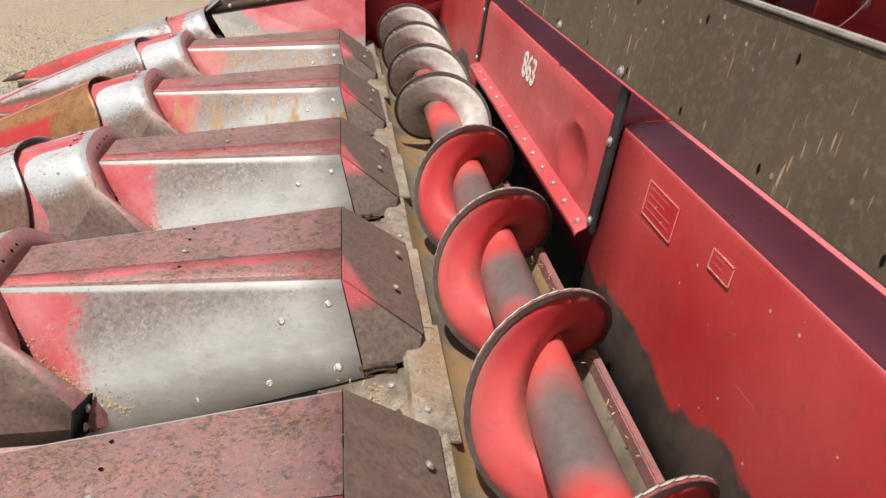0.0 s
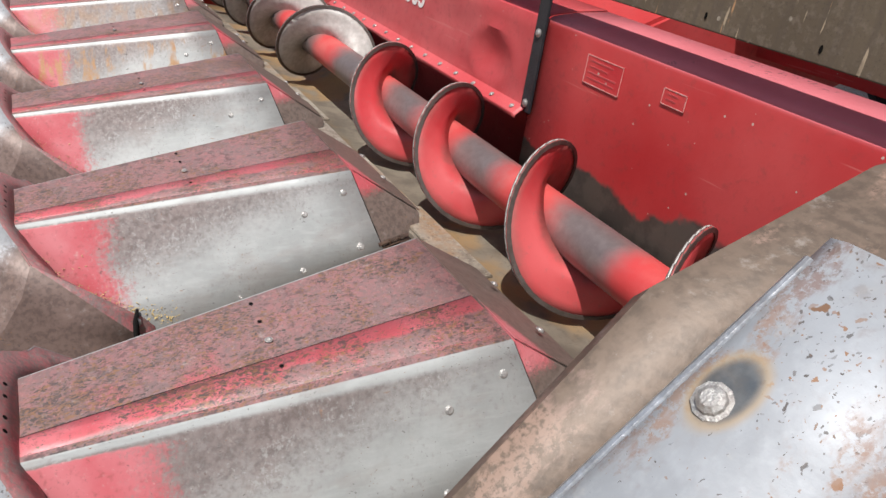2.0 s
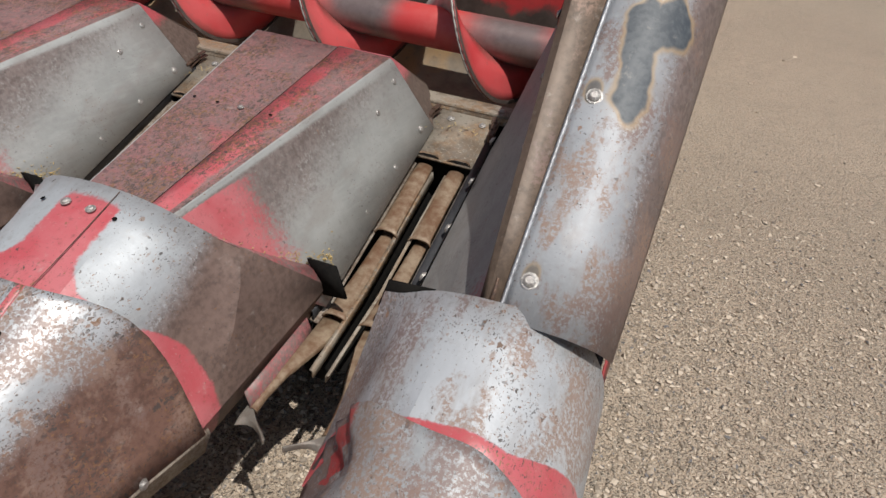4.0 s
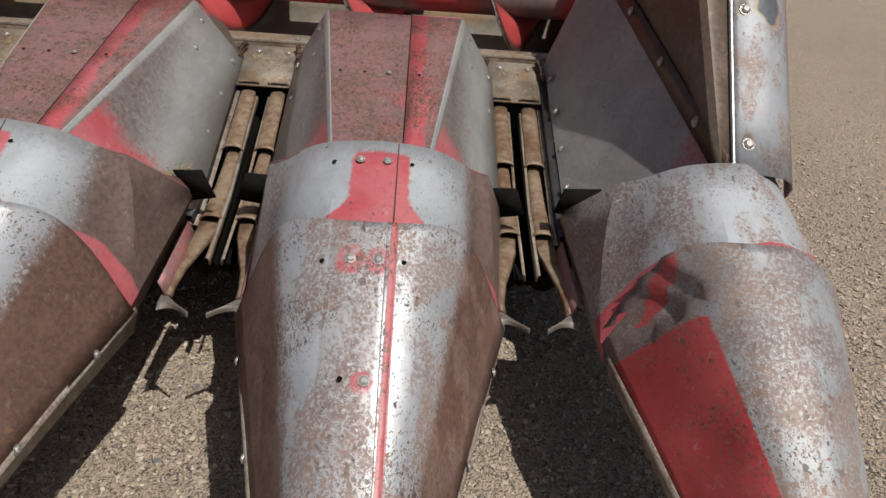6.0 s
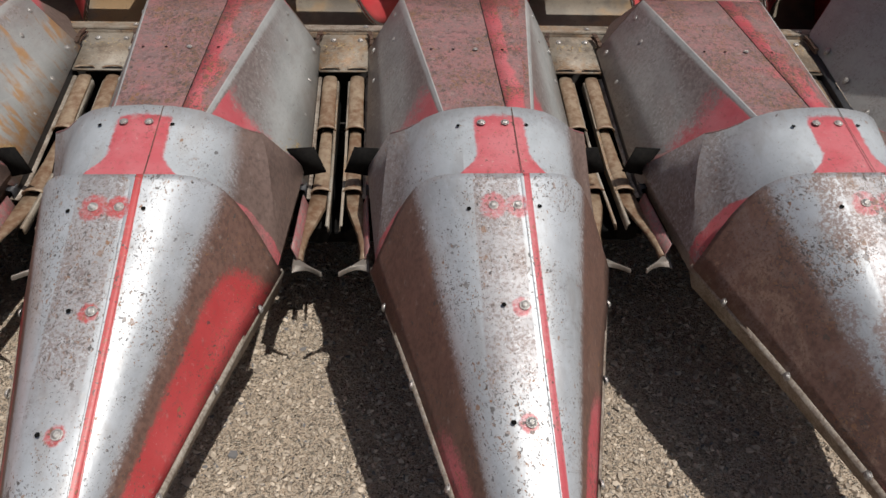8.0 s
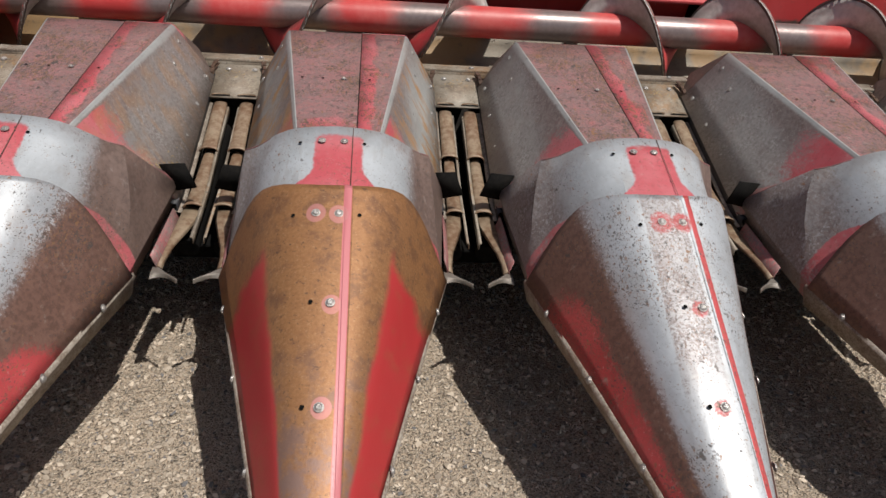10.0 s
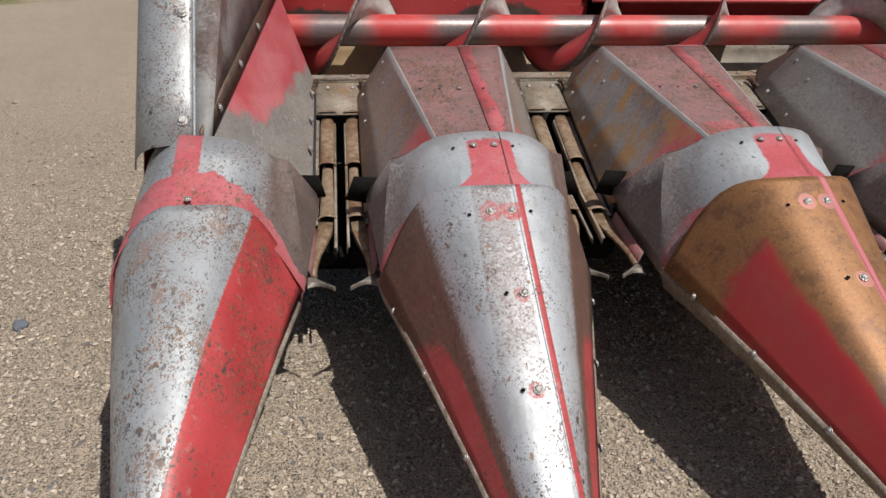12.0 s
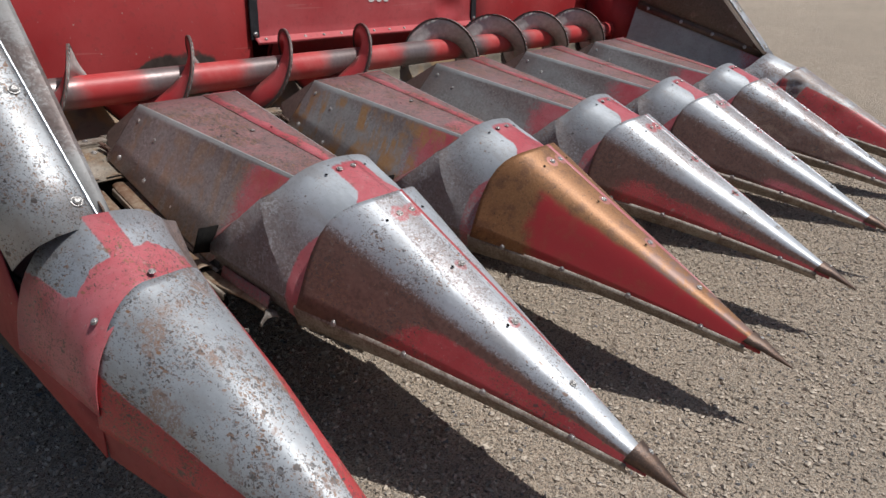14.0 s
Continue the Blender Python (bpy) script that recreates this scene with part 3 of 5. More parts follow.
M_TROUGH = trough_material()
M_CHAIN = plain("rusty_guard", (0.30, 0.23, 0.16), (0.15, 0.078, 0.042), 0.55, 0.15, 8, 0.0005)
M_EDGE = plain("bright_edge", (0.50, 0.52, 0.55), (0.32, 0.32, 0.33), 0.38, 0.7, 20)
M_HORN = plain("scuffed_horn", (0.19, 0.175, 0.155), (0.17, 0.14, 0.12), 0.5, 0.3, 30)
M_DARK = plain("near_black_steel", (0.030, 0.027, 0.025), (0.06, 0.052, 0.047), 0.7, 0.2, 15)
M_RUBBER = plain("black_rubber", (0.007, 0.007, 0.007), (0.014, 0.013, 0.012), 0.85, spec=0.08)
M_BLACK = plain("black_strap", (0.016, 0.017, 0.02), (0.035, 0.035, 0.04), 0.55, 0.1, 25)
M_BOLT = plain("bolt_steel", (0.52, 0.51, 0.49), (0.33, 0.30, 0.28), 0.36, 0.6, 90)
# near-black: bolt holes, and shade painted on pieces in seams and row gaps
M_HOLE_SHADE = plain("bolt_hole", (0.006, 0.006, 0.006), (0.012, 0.011, 0.010), 0.9, spec=0.05)
M_SKIRT = plain("dirty_skirt", (0.37, 0.33, 0.28), (0.16, 0.115, 0.085), 0.6, 0.2, 24)
M_TIP = plain("dark_tip", (0.085, 0.06, 0.05), (0.16, 0.10, 0.07), 0.45, 0.5, 25)
M_WHITE = plain("white_lettering", (0.78, 0.77, 0.75), (0.66, 0.64, 0.62), 0.6)
M_ORANGE = plain("orange_rod", (0.55, 0.24, 0.05), (0.42, 0.17, 0.04), 0.5)


def flap_material():
    g = Graph("belting_flap")
    n, fine, crumb = g.noise(2.5, 5, 0.6), g.noise(60, 5, 0.65), g.noise(170, 4, 0.7)
    color = g.mix(g.step(n, 0.35, 0.65), (0.098, 0.074, 0.048), (0.132, 0.102, 0.068))
    color = g.mix(g.math("MULTIPLY", g.step(fine, 0.48, 0.68), 0.55), color, (0.19, 0.15, 0.115))
    color = g.mix(g.all(g.step(crumb, 0.55, 0.66), 0.45), color, (0.055, 0.042, 0.033))
    # drips and rust runs, straight down
    wash = g.noise(1.0, 4, 0.6, g.stretch((26, 26, 2.0)))
    color = g.mix(g.all(g.step(wash, 0.52, 0.66), 0.45), color, (0.085, 0.065, 0.05))
    for scale, low, tone in (((95, 95, 10.0), 0.66, (0.40, 0.32, 0.22)), ((120, 120, 13.0), 0.69, (0.42, 0.24, 0.12))):
        runs = g.all(g.step(g.noise(1.0, 2, 0.5, g.stretch(scale)), low, low + 0.035), g.step(g.noise(7), 0.44, 0.54))
        color = g.mix(runs, color, tone)
    chips = g.step(g.math("SUBTRACT", 0.20, g.cells(38)), 0.0, 0.05)
    color = g.mix(g.all(chips, g.step(g.noise(9), 0.52, 0.58)), color, (0.40, 0.35, 0.28))
    return g.done(color, 0.7, 0.0, fine, 0.0006)


M_FLAP = flap_material()
M_EDGE_PALE = plain("pale_edge", (0.34, 0.32, 0.285), (0.22, 0.20, 0.175), 0.8, 0.0, 30)


# ---- building ----
def thing(name, place, label, category, group="", kind=""):
    ob = new(name)
    ob.empty_display_size = 0.05
    ob.location = place
    return tagged(ob, label, category, group, kind)


def link(name, mesh, material, parent=None, label="", smooth=35.0):
    if material:
        mesh.materials.clear()
        mesh.materials.append(material)
    if smooth:
        mesh.polygons.foreach_set("use_smooth", [True] * len(mesh.polygons))
        mesh.set_sharp_from_angle(angle=radians(smooth))
    ob = new(name, mesh)
    if parent:
        ob.parent = parent
    return tagged(ob, label)


def part(name, bm, material, parent=None, label="", smooth=35.0):
    """Links a bmesh as one mesh object under a thing or a part."""
    bmesh.ops.recalc_face_normals(bm, faces=bm.faces)
    mesh = bpy.data.meshes.new(name)
    bm.to_mesh(mesh)
    bm.free()
    return link(name, mesh, material, parent, label, smooth)


def thick(ob, metres, offset=-1.0, bevel=0.0):
    mod = ob.modifiers.new("thickness", "SOLIDIFY")
    mod.thickness, mod.offset = metres, offset
    if bevel:
        edge = ob.modifiers.new("edges", "BEVEL")
        edge.width, edge.segments, edge.limit_method = bevel, 2, "ANGLE"
    return ob


def loft(rings, closed=False):
    """A sheet through rings of points, each with the same number of points."""
    bm = bmesh.new()
    rows = [[bm.verts.new(p) for p in ring] for ring in rings]
    for a, b in zip(rows, rows[1:]):
        count = len(a)
        for i in range(count if closed else count - 1):
            j = (i + 1) % count
            bm.faces.new((a[i], a[j], b[j], b[i]))
    return bm


def box(bm, low, high, bevel=0.0):
    made = bmesh.ops.create_cube(bm, size=1.0, matrix=Matrix.Translation([(a + b) / 2 for a, b in zip(low, high)]) @ Matrix.Diagonal([b - a for a, b in zip(low, high)] + [1]))
    if bevel:
        edges = list({e for v in made["verts"] for e in v.link_edges})
        bmesh.ops.bevel(bm, geom=edges, offset=bevel, segments=2, affect="EDGES")
    return bm


def boxed(name, low, high, material, parent=None, label="", bevel=0.003):
    return part(name, box(bmesh.new(), low, high, bevel), material, parent, label)


def rod(bm, a, b, r0, r1=None, segments=16, caps=True):
    a, b = Vector(a), Vector(b)
    m = Matrix.Translation((a + b) / 2) @ (b - a).to_track_quat("Z", "Y").to_matrix().to_4x4()
    bmesh.ops.create_cone(bm, cap_ends=caps, segments=segments, radius1=r0, radius2=r0 if r1 is None else r1, depth=(b - a).length, matrix=m)
    return bm


def bolt_mesh():
    """A round slotted head on its washer, standing along z."""
    bm = bmesh.new()
    profile = [(0.0125, 0.0), (0.0125, 0.002), (0.0095, 0.0025), (0.0088, 0.005), (0.0055, 0.0072)]
    rings = [[Vector((r * math.cos(a), r * math.sin(a), h)) for a in [2 * math.pi * i / 10 for i in range(10)]] for r, h in profile]
    rows = [[bm.verts.new(p) for p in ring] for ring in rings]
    for a, b in zip(rows, rows[1:]):
        for i in range(10):
            bm.faces.new((a[i], a[(i + 1) % 10], b[(i + 1) % 10], b[i]))
    bm.faces.new(rows[-1])
    mesh = bpy.data.meshes.new("bolt")
    bm.to_mesh(mesh)
    bm.free()
    mesh.materials.append(M_BOLT)
    return mesh


def hole_mesh():
    bm = bmesh.new()
    bmesh.ops.create_circle(bm, cap_ends=True, segments=10, radius=0.0045)
    mesh = bpy.data.meshes.new("hole")
    bm.to_mesh(mesh)
    bm.free()
    mesh.materials.append(M_HOLE_SHADE)
    return mesh


def slot_mesh():
    bm = bmesh.new()
    bmesh.ops.create_circle(bm, cap_ends=True, segments=14, radius=0.0055)
    for v in bm.verts:
        v.co.y *= 2.1
    mesh = bpy.data.meshes.new("slot")
    bm.to_mesh(mesh)
    bm.free()
    mesh.materials.append(M_HOLE_SHADE)
    return mesh


BOLT, HOLE, SLOT = bolt_mesh(), hole_mesh(), slot_mesh()


def stud(parent, place, normal, mesh=BOLT, scale=1.0, name="bolt"):
    ob = new(name, mesh)
    ob.parent = parent
    q = Vector(normal).to_track_quat("Z", "Y")
    ob.matrix_local = Matrix.LocRotScale(Vector(place) + Vector(normal).normalized() * 0.0006, q, (scale,) * 3)
    return ob


# ---- shapes of the dividers, in their own x, the place's y and z ----
ARCH = [(1.0, 0.0), (0.93, 0.14), (0.86, 0.29), (0.79, 0.44), (0.72, 0.58), (0.655, 0.70), (0.585, 0.80), (0.50, 0.88), (0.40, 0.94), (0.28, 0.975), (0.14, 0.995)]
SECTION = [(-u, v) for u, v in ARCH] + [(0.0, 1.0)] + [(u, v) for u, v in reversed(ARCH)]


def cone_half(y):
    return max(0.252 + 0.2625 * (y + 0.167), 0.004)


def cone_top(y):
    return 0.680 + 0.54 * (y + 0.238)


def cone_low(y):
    d = -0.167 - y
    return 0.412 - 0.15 * d - 0.075 * d * d


def cone_edge(v):
    """The cone's rear edge: foremost at the crown, swept back towards the foot."""
    return -0.172 + 0.092 * (1 - v ** 3.5)


def cone_rows():
    """Rings of the cone from its swept rear edge to the blunt front end."""
    rows = []
    for k in (0.0, 0.015, 0.045, 0.09, 0.15, 0.22, 0.30, 0.40, 0.50, 0.60, 0.70, 0.80, 0.88, 0.95, 1.0):
        ring = []
        for u, v in SECTION:
            y = cone_edge(v) + k * (-1.03 - cone_edge(v))
            h, low, top = cone_half(y), cone_low(y), max(cone_top(y), cone_low(y) + 0.012)
            rim = max(0.0, min(1.0, (y + 0.42) / 0.2))
            ring.append(Vector((u * h * (1 + 0.02 * rim), y, low + v * (top - low) + 0.003 * rim)))
        rows.append(ring)
    return rows


def arch_width(v):
    for (u0, v0), (u1, v1) in zip(ARCH + [(0.0, 1.0)], (ARCH + [(0.0, 1.0)])[1:]):
        if v <= v1:
            return u0 + (u1 - u0) * (v - v0) / (v1 - v0)
    return 0.0


UPPER = (0.0, 0.12, 0.25, 0.38, 0.5, 0.62, 0.73, 0.82, 0.90, 0.96, 1.0)


def collar_top(s):
    return 0.690 + 0.088 * s ** 1.1


def collar_side(s, sign):
    """One half of the collar's section, from its foot to its crown. s: 0 under the cone's edge, 1 at the swept rear edge.
    A flat facet, folded along a slanting line, closes it towards the foot."""
    def at(v, push=0.0):
        front, rear = cone_edge(v) - 0.022, 0.055 + 0.27 * (1 - v) ** 1.3
        half = cone_half(front) * 0.985 * (1 - s) + 0.297 * s
        low = cone_low(front) * (1 - s) + 0.50 * s
        return Vector((sign * (arch_width(v) * half + push), front + (rear - front) * s, low + v * (collar_top(s) - low)))
    fold = 0.68 * s
    foot, bend = at(0.0), at(fold, 0.034 * s)
    lower = [foot.lerp(bend, k) for k in (0.0, 0.5)]
    skirt = [foot + Vector((sign * -0.014, 0.0, -0.055)), foot + Vector((sign * -0.004, 0.0, -0.006))]
    return skirt + lower + [at(fold + (1 - fold) * k, 0.034 * s * (1 - k) ** 6) for k in UPPER]


def collar_ring(s):
    left, right = collar_side(s, -1), collar_side(s, 1)
    return left + right[::-1][1:]


def top_at(y):
    return 0.842 - 0.17 * (0.835 - y)


def hood_half(y):
    return 0.095 + 0.1275 * (y - 0.05)


def low_at(y):
    return 0.664 + 0.355 * (y - 0.899)


def crown(x, half, low, top):
    """Height of an arched sheet at x."""
    a, b = 0.5, 1.0
    for _ in range(30):
        m = (a + b) / 2
        a, b = (m, b) if arch_width(m) * half > abs(x) else (a, m)
    return low + a * (top - low)


def make_bolts_on_ridge(cone, collar, extra_hole=True):
    slope = Vector((0, -0.54, 1)).normalized()
    for y, xs, holes in ((-0.238, (-0.030, 0.018), (-0.078, 0.062)), (-0.430, (0.010,), (-0.028,)), (-0.620, (0.0,), (-0.03,)), (-0.807, (-0.005,), ())):
        for x in xs:
            stud(cone, (x, y, cone_top(y) + 0.001), slope, BOLT, 0.8)
        for x in holes:
            stud(cone, (x, y, crown(x, cone_half(y) * 1.02, cone_low(y), cone_top(y)) + 0.0045), slope + Vector((x * 2.5, 0, 0)), HOLE, 1.0, "bolt_hole")
    rise = Vector((0, -0.28, 1)).normalized()
    for x in (-0.032, 0.020):
        stud(collar, (x, 0.003, collar_top(0.79) + 0.0005), rise, BOLT, 0.75)
    for x in (-0.083, 0.068):
        stud(collar, (x, 0.003, crown(x, 0.290, 0.480, collar_top(0.79)) + 0.0008), rise + Vector((x * 2.2, 0, 0)), HOLE, 1.0, "bolt_hole")


def row_divider(cx, label, m_cone, m_hood, m_collar, blunt):
    base = thing("row_divider", (cx, 0, 0), label, "row divider", "row dividers of the corn header")
    # rear hood: the flat top with both flanks, its lapped strip, and the sloping rear
    ys = [0.0, 0.12, 0.25, 0.40, 0.55, 0.70, 0.835]
    def flank(y, sign):
        f = (y - 0.0) / 0.835
        yb = 0.31 + (0.899 - 0.31) * f
        return [Vector((sign * (hood_half(y) + (0.300 - hood_half(y)) * k), y + (yb - y) * k, top_at(y) + (low_at(yb) - top_at(y)) * k)) for k in (1.0, 0.66, 0.33, 0.07, 0.025)]
    rings = []
    for y in ys:
        h, z = hood_half(y), top_at(y)
        rings.append(flank(y, -1) + [Vector((-h * 0.985, y, z + 0.001)), Vector((-h * 0.94, y, z + 0.002)), Vector((-h * 0.4, y, z + 0.002)), Vector((0.046, y, z + 0.002)),
                     Vector((h * 0.94, y, z + 0.002)), Vector((h * 0.985, y, z + 0.001))] + flank(y, 1)[::-1])
    hood = thick(part("hood", loft(rings), m_hood, base), 0.003, 1.0)
    strip = [[Vector((0.047, y, top_at(y) + 0.0048)), Vector((hood_half(y) * 0.6, y, top_at(y) + 0.0044)), Vector((hood_half(y) * 0.95, y, top_at(y) + 0.0036))] for y in ys]
    thick(part("lap_strip", loft(strip), m_hood, hood), 0.0012, 1.0)
    # black sliver along the lap's edge: the seam's shade put in as colour
    gap = [[Vector((0.0448, y, top_at(y) + 0.0053)), Vector((0.0468, y, top_at(y) + 0.0053))] for y in ys]
    part("seam_gap", loft(gap), M_HOLE_SHADE, hood)
    # the closing sheet at the rear, folded at its lower corners
    a = [Vector((x, 0.837, top_at(0.835) + 0.001)) for x in (-0.195, 0.048, 0.195)]
    b = [Vector((x, 1.025, 0.727)) for x in (-0.225, 0.04, 0.225)]
    bm = bmesh.new()
    va, vb = [bm.verts.new(p) for p in a], [bm.verts.new(p) for p in b]
    low = [bm.verts.new((s * 0.297, 0.901, 0.666)) for s in (-1, 1)]
    end = [bm.verts.new((s * 0.245, 1.02, 0.690)) for s in (-1, 1)]
    bm.faces.new((va[0], va[1], vb[1], vb[0])), bm.faces.new((va[1], va[2], vb[2], vb[1]))
    bm.faces.new((va[2], low[1], vb[2])), bm.faces.new((low[1], end[1], vb[2]))
    bm.faces.new((va[0], vb[0], low[0])), bm.faces.new((low[0], vb[0], end[0]))
    rear_panel = thick(part("rear_panel", bm, M_HOOD_REAR, base, "brown rear panel of bare folded sheet", 0), 0.003, 1.0)
    lap = loft([[Vector((0.046, 0.840, 0.8485)), Vector((0.190, 0.840, 0.8485))], [Vector((0.040, 1.030, 0.733)), Vector((0.222, 1.030, 0.733))]])
    thick(part("rear_lap", lap, M_HOOD_REAR, rear_panel, "", 0), 0.002, 1.0)
    for x, y, z in ((0.10, 0.965, 0.772), (-0.10, 0.985, 0.757)):
        stud(rear_panel, (x, y + 0.006, z + 0.006), (0, 0.5, 0.86), BOLT, 0.8)
    for s in (-1, 1):
        nrm = Vector((s * 0.83, 0.0, 0.55))
        for y, k in ((0.795, 0.20), (0.672, 0.34)):
            f = flank(y, s)
            stud(hood, (s * (hood_half(y) + (0.30 - hood_half(y)) * k), *(f[4].lerp(f[0], k)).yz), nrm, BOLT, 0.95)
        for y in (0.842, 0.695, 0.544, 0.40):
            z = low_at(y) + 0.028
            yy = (y - 0.31) / (0.899 - 0.31) * 0.835
            f = flank(max(yy - 0.02, 0), s)
            p = f[0].lerp(f[4], 0.14)
            stud(hood, (p.x, y, z + 0.004), nrm, BOLT, 0.95)
    for x in (-0.12, -0.06, 0.0, 0.075):
        stud(hood, (x, 0.47, top_at(0.47) + 0.0075), (0, -0.1, 1), HOLE if x != 0.0 else BOLT, 0.9 if x != 0.0 else 0.6, "bolt_hole" if x != 0.0 else "bolt")
    # collar over the joint
    collar = thick(part("collar", loft([collar_ring(s) for s in (0, 0.12, 0.3, 0.5, 0.75, 1.0)]), m_collar, base, "collar of worn steel with a red painted band", 16), 0.003, -1.0)
    seam = [[Vector((x, -0.194 + 0.249 * q, crown(x, 0.27, 0.45, collar_top(q)) + 0.0012)) for x in (0.039, 0.0408)] for q in (0.12, 0.3, 0.5, 0.75, 0.985)]
    part("seam", loft(seam), M_TIP, collar)
    rear = collar_ring(1.0)
    rise = [(p.z - 0.50) / 0.278 for p in rear]
    rows = [rear, [Vector((p.x * 0.93, p.y + 0.045 + 0.02 * (1 - v), p.z - 0.062 * v - 0.004)) for p, v in zip(rear, rise)]]
    flange = thick(part("rear_flange", loft(rows), M_FLANGE, base, "dusty red flange behind the collar"), 0.003, -1.0)
    for x in (-0.05, -0.02, 0.03, 0.06):
        stud(flange, (x, 0.078, 0.750), (0, 0.77, 0.63), HOLE, 1.0, "bolt_hole")
    # front cone
    cone = thick(part("cone", loft(cone_rows()), m_cone, base), 0.003, -1.0)
    make_bolts_on_ridge(cone, collar)
    # the lapped edge of the cone's upper sheet
    lap = []
    for y in (-0.178, -0.24, -0.34, -0.46, -0.58, -0.70, -0.82, -0.92):
        thin = 1.0 - 0.55 * (-0.178 - y) / 0.74
        rim = max(0.0, min(1.0, (y + 0.42) / 0.2))
        lap.append([Vector((x, y, crown(x, cone_half(y) * (1 + 0.02 * rim), cone_low(y), cone_top(y)) + 0.003 * rim + lift)) for x, lift in ((0.0475, 0.0004), (0.046, 0.0016), (0.041, 0.0018), (0.041 - 0.010 * thin, 0.0017), (0.041 - 0.012 * thin, 0.0004))])
    part("lap_strip", loft(lap), m_cone, cone)
    # skirts under the cone's lower edges
    for s in (-1, 1):
        rows = []
        for y in [-0.07, -0.15, -0.3, -0.45, -0.6, -0.75, -0.9, -0.985]:
            h, z = cone_half(y), cone_low(y)
            d = 0.056 - 0.034 * (-0.15 - y)
            rows.append([Vector((s * h, y, z + 0.006)), Vector((s * (h + 0.004), y, z - 0.004)), Vector((s * (h - 0.012), y, z - d))])
        skirt = thick(part("skirt", loft(rows), M_SKIRT, base), 0.003, 0.0)
        for y in (-0.20, -0.41, -0.63, -0.856):
            stud(skirt, (s * (cone_half(y) + 0.004), y, cone_low(y) + 0.004), (s, 0, 0.25), BOLT, 0.8)
    # tip
    rings = []
    for y, rx, rz, z in ((-0.980, 0.040, 0.022 + blunt, 0.262), (-0.992, 0.037, 0.022 + blunt, 0.257), (-1.03, 0.029, 0.020 + 0.6 * blunt, 0.247), (-1.07, 0.018, 0.013 + 0.3 * blunt, 0.229), (-1.105, 0.007, 0.006, 0.213), (-1.125, 0.002, 0.002, 0.205)):
        rings.append([Vector((rx * math.cos(q), y - (0.012 * math.sin(q) if y > -1.0 else 0.0), z + rz * math.sin(q))) for q in [2 * math.pi * i / 16 for i in range(16)]])
    tip = part("tip", loft(rings, True), M_TIP, base, "dark brown pointed tip")
    stud(tip, (0.010, -1.018, 0.247 + 0.021 + 0.7 * blunt), (0.15, -0.4, 1), BOLT, 0.7)
    # rubber stops at the hood's front corners
    for s in (-1, 1):
        bm = bmesh.new()
        pts = [(0.255, 0.315, 0.562), (0.328, 0.300, 0.573), (0.356, 0.298, 0.503), (0.296, 0.312, 0.486)]
        bm.faces.new([bm.verts.new((s * x, y, z)) for x, y, z in pts])
        stop = thick(part("stop_flap", bm, M_RUBBER, base), 0.006, 0.0)
        for x, z in ((0.285, 0.545), (0.310, 0.515)):
            stud(stop, (s * x, 0.3125, z), (0, 1, 0.1), BOLT, 0.8)
    # box added underneath to block light; near-black stands for the shade there
    bm = box(bmesh.new(), (-0.20, 0.30, 0.30), (0.20, 1.0, 0.44), 0.01)
    part("underframe", bm, M_DARK, base)
    return base


CENTRES = [-1.544, -0.782, -0.020, 0.742, 1.504]
LOOKS = [("bright worn steel row divider with red lower sides", M_CONE_CLEAN, M_HOOD_DULL, M_COLLAR, 0.006),
         ("row divider with a brown rusty cone and streaked hood", M_CONE_RUSTY, M_HOOD_STREAK, M_COLLAR, -0.007),
         ("worn steel row divider with red paint on its sides", M_CONE_RED, M_HOOD, M_COLLAR, -0.004),
         ("worn steel row divider, silver with brown oxide sides", M_CONE, M_HOOD, M_COLLAR, -0.003),
         ("pitted steel row divider with rust-spotted cone", M_CONE_PITTED, M_HOOD, M_COLLAR, -0.002)]
for cx, (text, m_cone, m_hood, m_collar, blunt) in zip(CENTRES, LOOKS):
    row_divider(cx, text, m_cone, m_hood, m_collar, blunt)


# ---- end dividers ----
def ridge(y):
    return 0.80 + 1.045 * (y - 0.09) if y < 0.60 else 0.80 + 1.045 * 0.51 + 0.12 * (y - 0.60)


